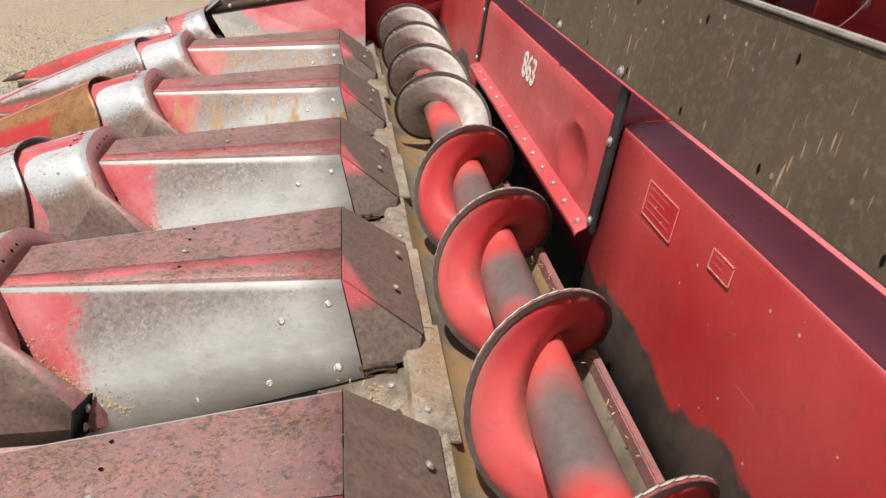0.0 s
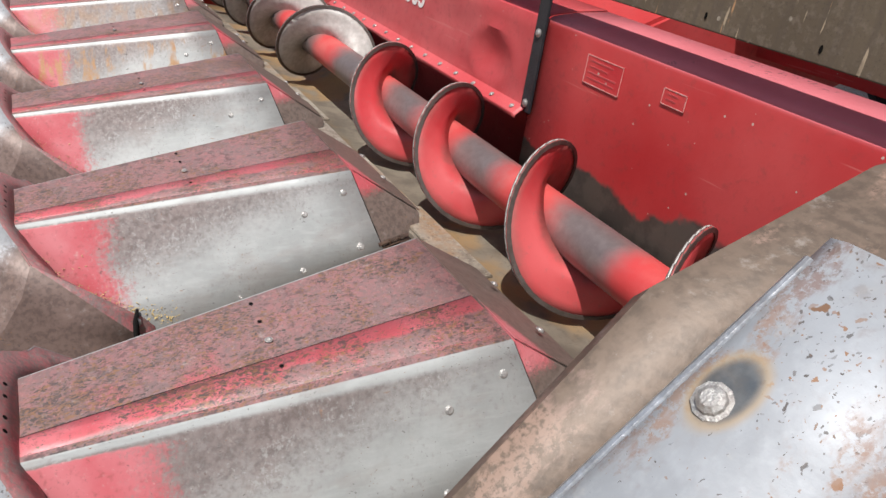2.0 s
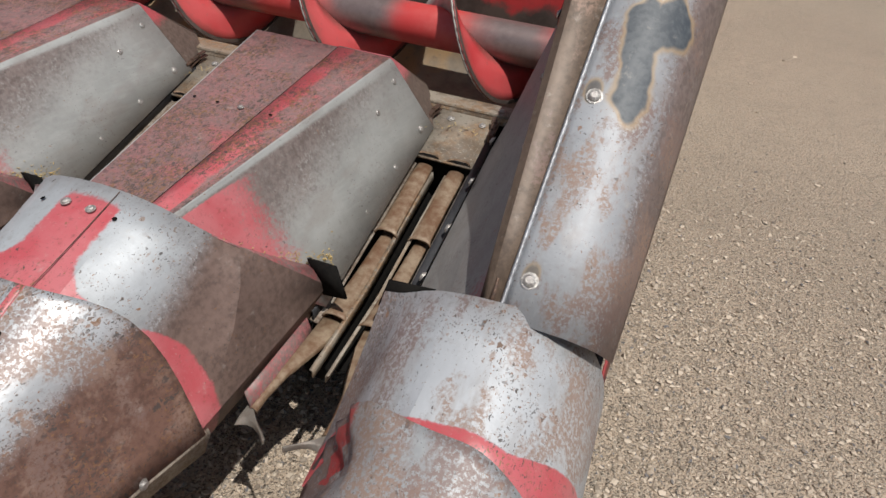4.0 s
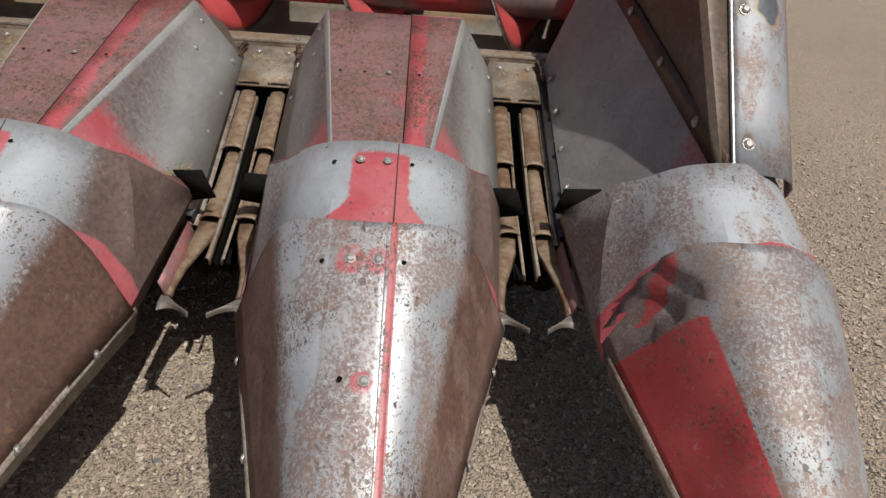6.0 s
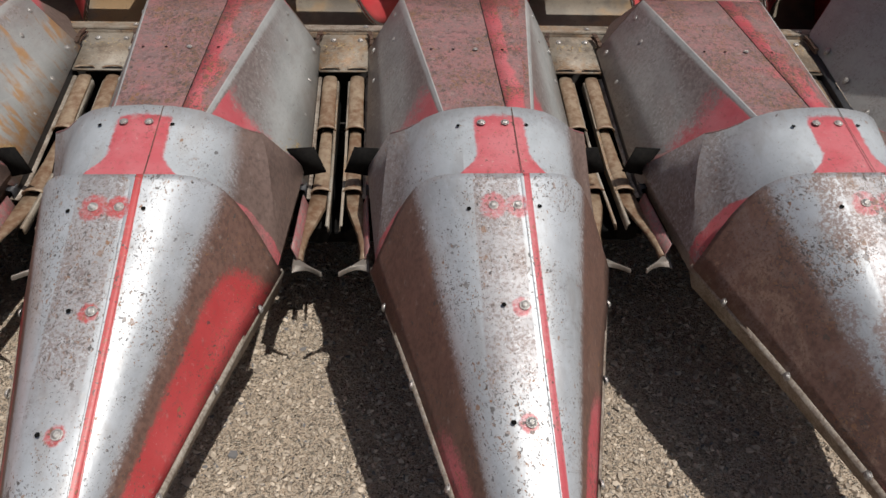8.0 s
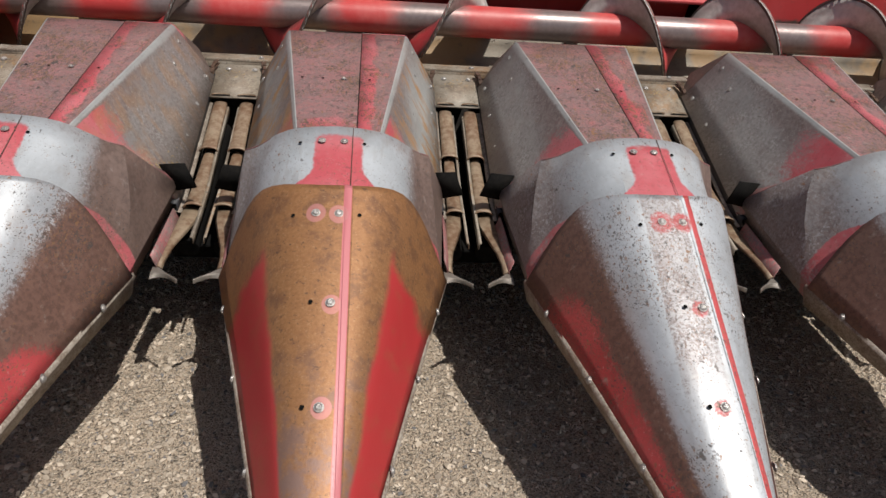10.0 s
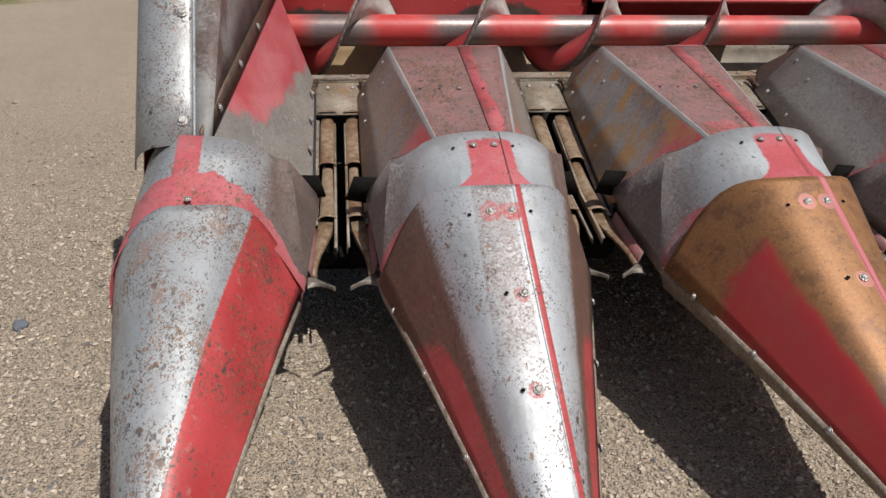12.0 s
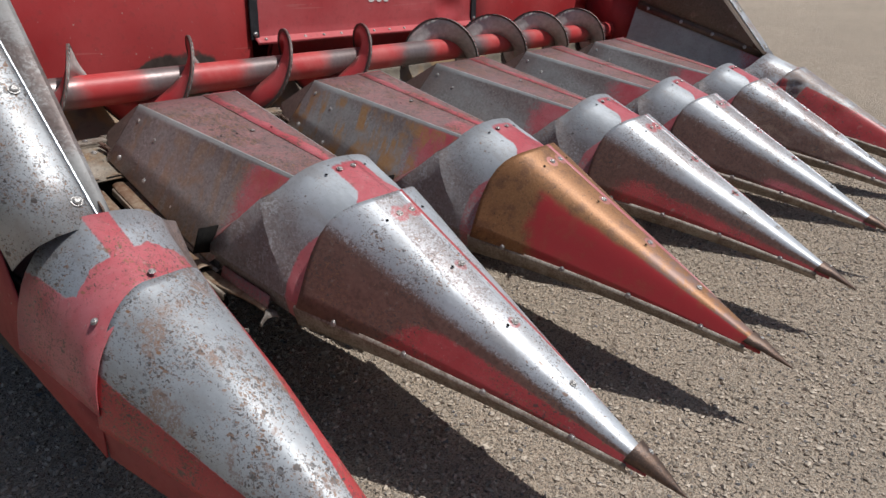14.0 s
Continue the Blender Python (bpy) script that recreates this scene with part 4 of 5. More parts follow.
def end_divider(s, label):
    base = thing("end_divider", (s * 2.262 - 0.012, 0, 0), label, "end divider", "end dividers of the corn header")
    def flip(ring):
        return ring if s > 0 else [Vector((-p.x, p.y, p.z)) for p in ring]
    # own x grows outward
    fine = [(u0 + (u1 - u0) * f, v0 + (v1 - v0) * f) for (u0, v0), (u1, v1) in zip(SECTION, SECTION[1:]) for f in (0.0, 0.5)] + [SECTION[-1]]
    def outer(k):
        pts = []
        wide = 0.74 if s > 0 else 0.64
        for u, v in fine:
            edge = cone_edge(v) if u < 0 else -0.195 + 0.023 * v ** 4
            y = edge + k * (-1.03 - edge)
            h, low, top = cone_half(y), cone_low(y), max(cone_top(y), cone_low(y) + 0.02)
            lean = -0.035 * min(1.0, (-0.2 - y) / 0.6)
            if s < 0:
                tuck = max(0.0, min(1.0, (y + 0.45) / 0.25))
                h, top = h * (1 - 0.035 * tuck), top - 0.028 * tuck
            x = u * h if u < 0 else wide * h * (1 - v ** 2.3) ** 0.55
            if s > 0 and u < 0:
                # the inner side is stove in behind a sharp crease
                w = y + 0.16 + 0.10 * v
                deep = math.exp(-((v - 0.5) / 0.30) ** 2)
                x += deep * (0.030 * math.exp(-((w - 0.045) / 0.035) ** 2) - 0.008 * math.exp(-((w + 0.008) / 0.012) ** 2) + 0.012 * math.exp(-((w + 0.22) / 0.03) ** 2) + 0.007 * math.sin(60 * (y + 0.6 * v)) * (1 if w > 0 else 0))
            pts.append(Vector((x + lean, y, low + v * (top - low))))
        return flip(pts)
    steps = [0.0, 0.02, 0.04, 0.06, 0.08, 0.10, 0.12, 0.14, 0.16, 0.18, 0.21, 0.25, 0.29, 0.33, 0.37, 0.42, 0.50, 0.60, 0.70, 0.80, 0.88, 0.95, 1.0]
    cone = thick(part("cone", loft([outer(k) for k in steps]), M_CONE_RIGHT if s > 0 else M_CONE_LEFT, base, "long cone of pitted bare steel"), 0.003, -1.0 * s)
    def coll(q):
        # inner half folded like the row collars; the outer half rolls down into the side
        inner = collar_side(q, -1)
        top = collar_top(q)
        drop = 0.026 * (1 - q) if s < 0 else 0.0
        outer_half = [Vector((((0.153 + 0.002 * q) if s < 0 else 0.176 - 0.012 * q) * (1 - v ** (2.3 + (0.3 if s < 0 else 0.9) * q)) ** 0.55, -0.196 - 0.014 * (1 - v) * (1 - q) + q * (0.251 + 0.14 * (1 - v) ** 0.6), 0.445 + v * (top - drop - 0.445))) for v in (0.0, 0.1, 0.2, 0.3, 0.42, 0.54, 0.64, 0.73, 0.80, 0.86, 0.91, 0.95, 0.98, 0.995, 1.0)]
        for p in inner:
            p.z -= drop * max(0.0, min(1.0, (p.z - 0.5) / 0.19))
        return flip(inner + outer_half[::-1][1:])
    collar = thick(part("collar", loft([coll(q) for q in (0, 0.2, 0.45, 0.72, 1.0)]), M_COLLAR_PLAIN if s > 0 else M_COLLAR_RED, base, "collar of worn steel with red paint at its front edge", 16), 0.003, -1.0 * s)
    for x, y, z in ((-0.03, -0.144, 0.6885), (0.108, -0.150, 0.622)):
        stud(collar, (s * x, y, z + 0.004), (s * 0.8 if x > 0 else 0, -0.3, 1), BOLT, 0.7)
    # sloping shield: rolled top from the inner lip to the outer red sheet
    rings = []
    for y in (0.045, 0.15, 0.25, 0.32, 0.38, 0.45, 0.53, 0.615):
        z = 0.80 + 1.045 * (y - 0.09)
        reach = 0.125 if y < 0.26 else 0.125 + 0.10 * min(1.0, (y - 0.26) / 0.24)
        prof = [(-0.018, 0.0), (-0.004, 0.006), (0.045, 0.010), (0.085, 0.0), (0.118, -0.028), (0.140, -0.065), (0.153, -0.11), (0.156, -reach)]
        # the sheet runs square to the slope
        drift = 0.05 * (y - 0.09)
        rings.append([Vector((s * (x + drift), y - 0.723 * n, z + 0.691 * n)) for x, n in prof])
    shield = thick(part("shield", loft(rings), M_SHIELD_BURNT if s > 0 else M_GALV, base, "rolled shield of rusty bare steel"), 0.003, 1.0 * s)
    for y in (0.091, 0.305, 0.523):
        stud(shield, (s * (0.0055 + 0.052 * y), y - 0.006, ridge(y) + 0.006), (0, -1.0, 1.0), BOLT, 1.1)
    # bright rolled edge of the shield
    rings = []
    for y in (0.05, 0.2, 0.4, 0.6):
        c = Vector((s * (-0.018 + 0.05 * (y - 0.09)), y, ridge(y) + 0.002))
        rings.append([c + Vector((0.0045 * math.cos(q), -0.003 * math.sin(q), 0.004 * math.sin(q))) for q in [2 * math.pi * i / 10 for i in range(10)]])
    part("rolled_edge", loft(rings, True), M_EDGE, base, "bright worn edge")
    # inner triangle of sheet between lip and strip
    def strip_at(y):
        f = (y - 0.06) / 0.90
        return Vector((s * (-0.03 - 0.13 * f), y, 0.765 + 0.275 * f))
    rings = []
    for y in (0.05, 0.15, 0.3, 0.55, 0.8, 0.96):
        a = Vector((s * (-0.010 + 0.05 * (min(y, 0.615) - 0.09)), y, ridge(y) - 0.008))
        w = min(0.026 + 0.10 * y, 0.10)
        shoulder = a + Vector((s * -w, 0, 0.004))
        low = shoulder + Vector((s * -0.012, 0, -0.015))
        rings.append([a, shoulder, low, low.lerp(strip_at(y), 0.5), strip_at(y)])
    thick(part("inner_sheet", loft(rings), M_SHIELD_IN if s > 0 else M_SHIELD_PALE, base, "dull brown inner sheet"), 0.003, 0.0)
    rings = [[strip_at(y) + Vector((s * -0.004, 0, 0.022)), strip_at(y) + Vector((s * -0.012, 0, -0.028))] for y in (0.06, 0.5, 0.96)]
    strip = thick(part("edge_strip", loft(rings), M_TIP, base, "dark rusty edge strip"), 0.005, 0.0)
    for y in (0.2, 0.42, 0.64, 0.88):
        stud(strip, strip_at(y) + Vector((s * -0.012, 0, 0)), (-s, 0, 0.2), BOLT, 1.0)
    # inner flank below the strip, down to the deck
    rings = []
    for y in (0.08, 0.3, 0.55, 0.8, 0.97):
        top = strip_at(y) + Vector((0, 0, -0.02))
        yb = 0.34 + (1.0 - 0.34) * (y - 0.08) / 0.89
        bottom = Vector((s * -0.272, yb, low_at(min(yb, 0.95))))
        rings.append([top, top.lerp(bottom, 0.5), bottom])
    flank = thick(part("flank", loft(rings), M_FLANK_DULL if s > 0 else M_FLANK, base, "flank with faded red paint above bare steel", 0), 0.003, 0.0)
    for y in (0.86, 0.712, 0.561, 0.42):
        stud(flank, (s * -0.268, y, low_at(y) + 0.032), (-s, 0, 0.5))
    # outer red sheet
    low = [(-0.20, 0.335), (0.10, 0.385), (0.22, 0.41), (0.40, 0.455), (0.58, 0.59), (0.75, 0.72), (0.92, 0.78)]
    tops = [(-0.20, 0.455), (0.10, 0.49), (0.22, 0.70), (0.35, 0.91), (0.58, 1.02), (0.76, 1.08), (0.90, 1.12)]
    rows = [[Vector((s * x0, y0, z0)), Vector((s * x1, y1, z1))] for (y0, z0), (y1, z1), x0, x1 in zip(low, tops, (0.150, 0.150, 0.150, 0.154, 0.160, 0.160, 0.160), (0.148, 0.148, 0.146, 0.150, 0.158, 0.158, 0.158))]
    thick(part("outer_sheet", loft(rows), M_RED_DULL, base, "faded red outer sheet"), 0.004, 0.0)
    rows = []
    for y in [-0.15, -0.3, -0.45, -0.6, -0.75, -0.9, -1.02]:
        h, z = cone_half(y), cone_low(y)
        lean = -0.035 * min(1.0, max((-0.2 - y) / 0.6, 0))
        rows.append([Vector((s * (-h + lean), y, z + 0.006)), Vector((s * (-h - 0.004 + lean), y, z - 0.004)), Vector((s * (-h + 0.012 + lean), y, z - 0.05))])
    thick(part("skirt", loft(rows), M_SKIRT, base), 0.003, 0.0)
    rows = []
    for y in [-0.2, -0.4, -0.6, -0.8, -1.0]:
        h, z, rise = cone_half(y), cone_low(y), max(cone_top(y) - cone_low(y), 0.02)
        lean = -0.035 * min(1.0, max((-0.2 - y) / 0.6, 0))
        e = 0.74 if s > 0 else 0.64 * (1 - 0.035 * max(0.0, min(1.0, (y + 0.45) / 0.25)))
        rows.append([Vector((s * (h * e - 0.004 + lean), y, z + 0.05 * rise)), Vector((s * (h * e - 0.003 + lean), y, z)), Vector((s * (h * (e - 0.03) + lean), y, z - 0.075))])
    thick(part("outer_skirt", loft(rows), M_RED_DULL, base, "red lower side sheet"), 0.003, 0.0)
    rings = []
    for y, r, z in ((-0.972, 0.030, 0.266), (-0.985, 0.036, 0.262), (-1.03, 0.030, 0.245), (-1.08, 0.017, 0.226), (-1.115, 0.003, 0.208)):
        rings.append([Vector((s * -0.035 + r * 1.1 * math.cos(q), y, z + r * 0.8 * math.sin(q))) for q in [2 * math.pi * i / 12 for i in range(12)]])
    part("tip", loft(rings, True), M_TIP, base, "dark brown pointed tip")
    # inner corner stop
    bm = bmesh.new()
    pts = [(-0.205, 0.315, 0.577), (-0.300, 0.300, 0.579), (-0.318, 0.298, 0.515), (-0.25, 0.312, 0.50)]
    bm.faces.new([bm.verts.new((s * x, y, z)) for x, y, z in pts])
    thick(part("stop_flap", bm, M_RUBBER, base), 0.006, 0.0)
    # unseen box inside the sheets, added to stop light slits on the ground
    part("core", box(bmesh.new(), (min(-s * 0.1, s * 0.13), -0.05, 0.40), (max(-s * 0.1, s * 0.13), 0.34, 0.62), 0.01), M_DARK, base)
    # box added underneath here too, to block light
    part("underframe", box(bmesh.new(), (min(-s * 0.2, s * 0.14), 0.1, 0.36), (max(-s * 0.2, s * 0.14), 1.0, 0.44), 0.01), M_DARK, base)
    return base


def flank_red(g):
    return g.step(g.math("ADD", g.z, g.math("MULTIPLY_ADD", g.noise(3.0, 3), 0.3, -0.15)), 0.66, 0.86)


M_FLANK = sheet("worn_flank", flank_red, always(0.45), 0.3, matt=1.0, steel_tone=(0.36, 0.36, 0.33))
M_FLANK_DULL = sheet("dull_flank", lambda g: g.all(g.step(g.math("ADD", g.y, g.math("MULTIPLY", g.z, -0.7)), -0.18, -0.36), 0.5), always(0.35), 0.5, matt=1.0, steel_tone=(0.40, 0.40, 0.39))
end_divider(-1, "end divider with a steel cone and red side sheet")
end_divider(1, "dented end divider with burnt rusty shield")

# ---- row units in the gaps ----
def deck_at(y):
    return 0.648 + 0.355 * (y - 0.899) if y > 0.36 else 0.457 + 0.16 * (y - 0.36)


def row_unit(cx):
    base = thing("row_unit", (cx, 0, 0), "grimy gathering unit with rusty chain guards between dividers", "row unit", "row units of the corn header")
    rear = [[Vector((x, y, deck_at(y) + 0.006)) for x in (-0.09, 0.09)] for y in (0.80, 0.9, 1.03)]
    deck = thick(part("deck_plate", loft(rear), M_DECK, base, "dusty bolted rear deck plate"), 0.006, 0.0)
    for x in (-0.04, 0.05):
        stud(deck, (x, 0.955, deck_at(0.955) + 0.010), (0, -0.33, 1), BOLT, 0.8)
    for s in (-1, 1):
        # half-moon notch at the deck's front edge
        notch = bmesh.new()
        arc = [Vector((s * 0.043 + 0.026 * math.cos(q), 0.802 + 0.016 * math.sin(q), deck_at(0.81) + 0.0105)) for q in [math.pi * i / 12 for i in range(13)]]
        notch.faces.new([notch.verts.new(p) for p in arc])
        part("notch", notch, M_HOLE_SHADE, deck)
        lip = [[Vector((s * 0.043 + r * math.cos(q), 0.800 + r * 0.62 * math.sin(q), deck_at(0.81) + h)) for q in [math.pi * i / 12 for i in range(13)]] for r, h in ((0.032, 0.009), (0.029, 0.015), (0.026, 0.011))]
        part("notch_lip", loft(lip), M_CHAIN, deck)
        rows = [[Vector((s * 0.070, y, deck_at(y) - 0.014)), Vector((s * 0.092, y, deck_at(y) - 0.010))] for y in (0.80, 0.6, 0.36, 0.28)]
        thick(part("side_plate", loft(rows), M_SKIRT, base, "rusty plate beside the guard"), 0.004, 0.0)
        rows = [[Vector((s * 0.014, y, deck_at(y) - 0.030)), Vector((s * 0.016, y, deck_at(y) - 0.012)), Vector((s * 0.022, y, deck_at(y) - 0.012))] for y in (0.78, 0.6, 0.4, 0.16)]
        thick(part("knife_bar", loft(rows), M_DECK, base, "pale steel knife bar"), 0.004, 0.0)
        for y0, y1, r0, r1, dip in ((0.790, 0.555, 0.020, 0.023, 0.0), (0.590, 0.300, 0.014, 0.022, 0.020)):
            rings = []
            for k, r in ((0.0, r0), (0.15, r0 + 0.002), (0.5, (r0 + r1) / 2), (0.94, r1), (1.0, r1 + 0.005)):
                y = y0 + (y1 - y0) * k
                x = s * 0.043
                rings.append([Vector((x + r * math.cos(q) * (1 - 0.1 * math.sin(q) ** 2), y, deck_at(y) - 0.012 - dip * (1 - k) + r * 0.55 * math.sin(q) ** 0.6)) for q in [math.pi * i / 11 for i in range(12)]])
            thick(part("chain_guard", loft(rings), M_CHAIN, base, "rusty half-round chain guard"), 0.004, 0.0)
        # tapering tongue in front of the second guard
        rings = []
        for y, x0, x1 in ((0.325, 0.022, 0.070), (0.26, 0.028, 0.073), (0.20, 0.044, 0.077), (0.14, 0.062, 0.080), (0.08, 0.070, 0.083), (0.045, 0.070, 0.084)):
            z = deck_at(y) - 0.024
            rings.append([Vector((s * x0, y, z - 0.006)), Vector((s * (x0 + 0.004), y, z)), Vector((s * (x0 + x1) / 2, y, z + 0.002)), Vector((s * x1, y, z + 0.004))])
        thick(part("tongue", loft(rings), M_CHAIN, base, "rusty tapering tongue"), 0.004, 0.0)
        rows = [[Vector((s * 0.082, y, deck_at(y) - 0.02)), Vector((s * 0.082, y, deck_at(y) + 0.012)), Vector((s * 0.10, y, deck_at(y) + 0.016))] for y in (0.92, 0.6, 0.34, 0.28)]
        thick(part("rail", loft(rows), M_BLACK, base, "black steel rail"), 0.004, 0.0)
        rows = []
        for y, w in ((0.26, 0.086), (0.18, 0.089), (0.10, 0.092), (0.045, 0.095)):
            rows.append([Vector((s * w, y, deck_at(y) + 0.012)), Vector((s * (w - 0.012), y, deck_at(y) - 0.02)), Vector((s * (w - 0.006), y, deck_at(y) - 0.034))])
        thick(part("side_lip", loft(rows), M_FLANGE, base, "scratched brown and red side lip"), 0.004, 0.0)
        rows = []
        for q in (0.0, 0.12, 0.3, 0.5, 0.7, 0.85, 1.0):
            x = 0.094 - 0.074 * q
            fore = -0.006 + 0.026 * math.sin(math.pi * min(1.0, 0.15 + 0.85 * q)) - 0.006 * q
            aft = max(fore + 0.003, 0.075 - 0.085 * q ** 0.75)
            z = deck_at(0.03) - 0.030
            rows.append([Vector((s * x, fore, z - 0.006)), Vector((s * x, fore + 0.3 * (aft - fore), z + 0.003)), Vector((s * x, aft, z + 0.006))])
        thick(part("nose_horn", loft(rows), M_HORN, base, "bare steel horn"), 0.005, 0.0, 0.001)
        # rolls are near-black: the gap's shade is put into their colour
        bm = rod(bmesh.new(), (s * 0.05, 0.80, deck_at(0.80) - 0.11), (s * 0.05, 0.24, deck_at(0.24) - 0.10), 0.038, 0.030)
        part("snapping_roll", bm, M_HOLE_SHADE, base)
    for s in (-1, 1):
        bm = bmesh.new()
        course = [(0.090, 0.890), (0.089, 0.916), (0.086, 0.941), (0.078, 0.964)]
        for k, ((x0, y0), (x1, y1)) in enumerate(zip(course, course[1:])):
            a, c = Vector((s * x0, y0, deck_at(y0) + 0.030)), Vector((s * x1, y1, deck_at(y1) + 0.030))
            m = Matrix.Translation((a + c) / 2) @ (c - a).to_track_quat("X", "Z").to_matrix().to_4x4()
            for lift in (-0.006, 0.006):
                bmesh.ops.create_cube(bm, size=1.0, matrix=m @ Matrix.Translation((0, 0, lift)) @ Matrix.Diagonal((0.027, 0.011 if k % 2 else 0.014, 0.003, 1)))
            rod(bm, a + Vector((0, 0, -0.010)), a + Vector((0, 0, 0.010)), 0.0045, None, 8)
        part("chain", bm, M_TIP, base, "dark oily gathering chain")
    # unseen plate and box, added to block sun and keep the gap black
    part("under_plate", box(bmesh.new(), (-0.088, 0.27, 0.325), (0.088, 0.46, 0.331), 0.002), M_HOLE_SHADE, base, "black plate added to stop sun through the guard slot")
    part("gear_case", box(bmesh.new(), (-0.17, 0.42, 0.20), (0.17, 0.98, 0.33), 0.02), M_HOLE_SHADE, base, "black box added under the unit to block the sun")
    return base


row_units = [row_unit(-1.913)]
for cx in (-1.163, -0.401, 0.361, 1.123, 1.873):
    copy_thing(row_units[0], pose(cx, 0, 0))

# ---- header frame: trough, backsheet, flap ----
header = thing("header_frame", (0, 0, 0), "red corn header frame with trough, backsheet and dark flap", "corn header")
AX, AZ = 1.225, 0.838
LEFT, RIGHT = -2.19, 2.165
prof = [(1.015, 0.700), (1.045, 0.702), (1.06, 0.69), (1.075, 0.668), (1.12, 0.645), (1.20, 0.635), (1.28, 0.640), (1.345, 0.672), (1.375, 0.725), (1.385, 0.775)]
trough = thick(part("trough", loft([[Vector((x, y, z)) for y, z in prof] for x in np.linspace(LEFT - 0.035, RIGHT + 0.035, 14)]), M_TROUGH, header, "dusty brown auger trough"), 0.004, 0.0)
boxed("front_lip", (LEFT, 0.985, 0.676), (RIGHT, 1.05, 0.696), M_DECK, header, "dusty steel front lip")
for k, x in enumerate(np.arange(LEFT + 0.02, RIGHT - 0.3, 0.3815)):
    plate = boxed("floor_plate", (x, 0.990, 0.697 + 0.002 * (k % 2)), (x + 0.40, 1.052 + 0.012 * (k % 3), 0.7045 + 0.002 * (k % 2)), M_DECK if k % 3 else M_SKIRT, header, "dusty floor plate", 0.002)
    for dx in (0.06, 0.31):
        stud(plate, (x + dx, 1.02, 0.7055 + 0.002 * (k % 2)), (0, 0, 1), BOLT, 0.8)
boxed("rear_lip", (LEFT, 1.378, 0.755), (RIGHT, 1.398, 0.790), M_FLANGE, header, "worn brown and red rear lip")
OPEN_L, OPEN_R = -0.845, 0.80
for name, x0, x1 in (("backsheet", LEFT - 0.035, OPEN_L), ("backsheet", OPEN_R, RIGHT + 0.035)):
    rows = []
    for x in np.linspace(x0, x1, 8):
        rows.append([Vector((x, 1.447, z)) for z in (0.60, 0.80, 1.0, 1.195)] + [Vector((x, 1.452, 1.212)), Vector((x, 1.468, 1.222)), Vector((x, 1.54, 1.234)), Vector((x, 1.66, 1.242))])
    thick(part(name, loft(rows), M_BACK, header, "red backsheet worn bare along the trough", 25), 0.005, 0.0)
rows = []
for x in np.linspace(OPEN_L + 0.004, OPEN_R - 0.004, 64):
    def dent(z):
        ring = math.hypot((x - 0.56) / 0.13, (z - 1.05) / 0.085)
        return 0.022 * max(0.0, 1 - ring) ** 1.2 - 0.006 * math.exp(-((ring - 1.0) / 0.18) ** 2) + 0.006 * math.exp(-((x - 0.30) / 0.16) ** 2 - ((z - 1.10) / 0.05) ** 2)
    lip = [Vector((x, 1.400, 0.925)), Vector((x, 1.402, 0.935)), Vector((x, 1.436, 0.958))]
    face = [Vector((x, 1.440 + dent(z), z)) for z in np.linspace(0.98, 1.195, 12)]
    rows.append(lip + face + [Vector((x, 1.446, 1.214)), Vector((x, 1.464, 1.226)), Vector((x, 1.54, 1.238)), Vector((x, 1.66, 1.246))])
panel = thick(part("centre_panel", loft(rows), M_RED_FADED, header, "faded red centre panel with a flanged lip", 25), 0.004, 0.0)
for x in np.linspace(OPEN_L + 0.06, OPEN_R - 0.05, 14):
    stud(panel, (x, 1.416, 0.9475), (0, -0.5, 0.9), BOLT, 0.7, "rivet")
for x in (OPEN_L + 0.01, OPEN_R):
    strap = boxed("strap", (x - 0.024, 1.428, 0.945), (x + 0.024, 1.436, 1.30), M_BLACK, header, "black steel strap", 0.002)
    for z in (0.972, 1.175):
        stud(strap, (x, 1.427, z), (0, -1, 0), BOLT, 1.0)
for x0, x1 in ((LEFT + 0.02, -0.70), (-0.694, RIGHT - 0.02)):
    flap = boxed("flap", (x0, 1.412, 1.318), (x1, 1.427, 1.552), M_FLAP, header, "stiff dark brown belting flap", 0.003)
    boxed("top_edge", (x0, 1.408, 1.5525), (x1, 1.431, 1.559), M_EDGE_PALE, flap, "pale top edge", 0.002)
    x = x0 + 0.12
    while x < x1 - 0.05:
        for z in (1.345, 1.508):
            stud(flap, (x, 1.4113, z), (0, -1, 0), SLOT, 0.7, "slot")
        x += 0.28
    for x in ((-0.835,) if x0 < -1 else (0.80, 0.30, 1.95)):
        stud(flap, (x, 1.411, 1.335), (0, -1, 0), BOLT, 1.2)
        stud(flap, (x, 1.411, 1.51), (0, -1, 0), BOLT, 1.2)
for s, xe in ((-1, LEFT), (1, RIGHT)):
    bm = bmesh.new()
    bm.faces.new([bm.verts.new((xe + s * 0.03, y, z)) for y, z in ((0.985, 0.62), (1.46, 0.62), (1.46, 1.30), (0.96, 1.06))])
    thick(part("end_wall", bm, M_RED, header, "red end wall of the trough"), 0.005, 0.0)
    rows = [[Vector((xe - s * 0.055, y, z0)), Vector((xe + s * 0.09, y, z1))] for y, z0, z1 in ((0.96, 1.062, 1.375), (1.22, 1.18, 1.40), (1.47, 1.30, 1.43))]
    thick(part("end_shield", loft(rows), M_GALV, header, "bare bluish steel end shield"), 0.003, 0.0)
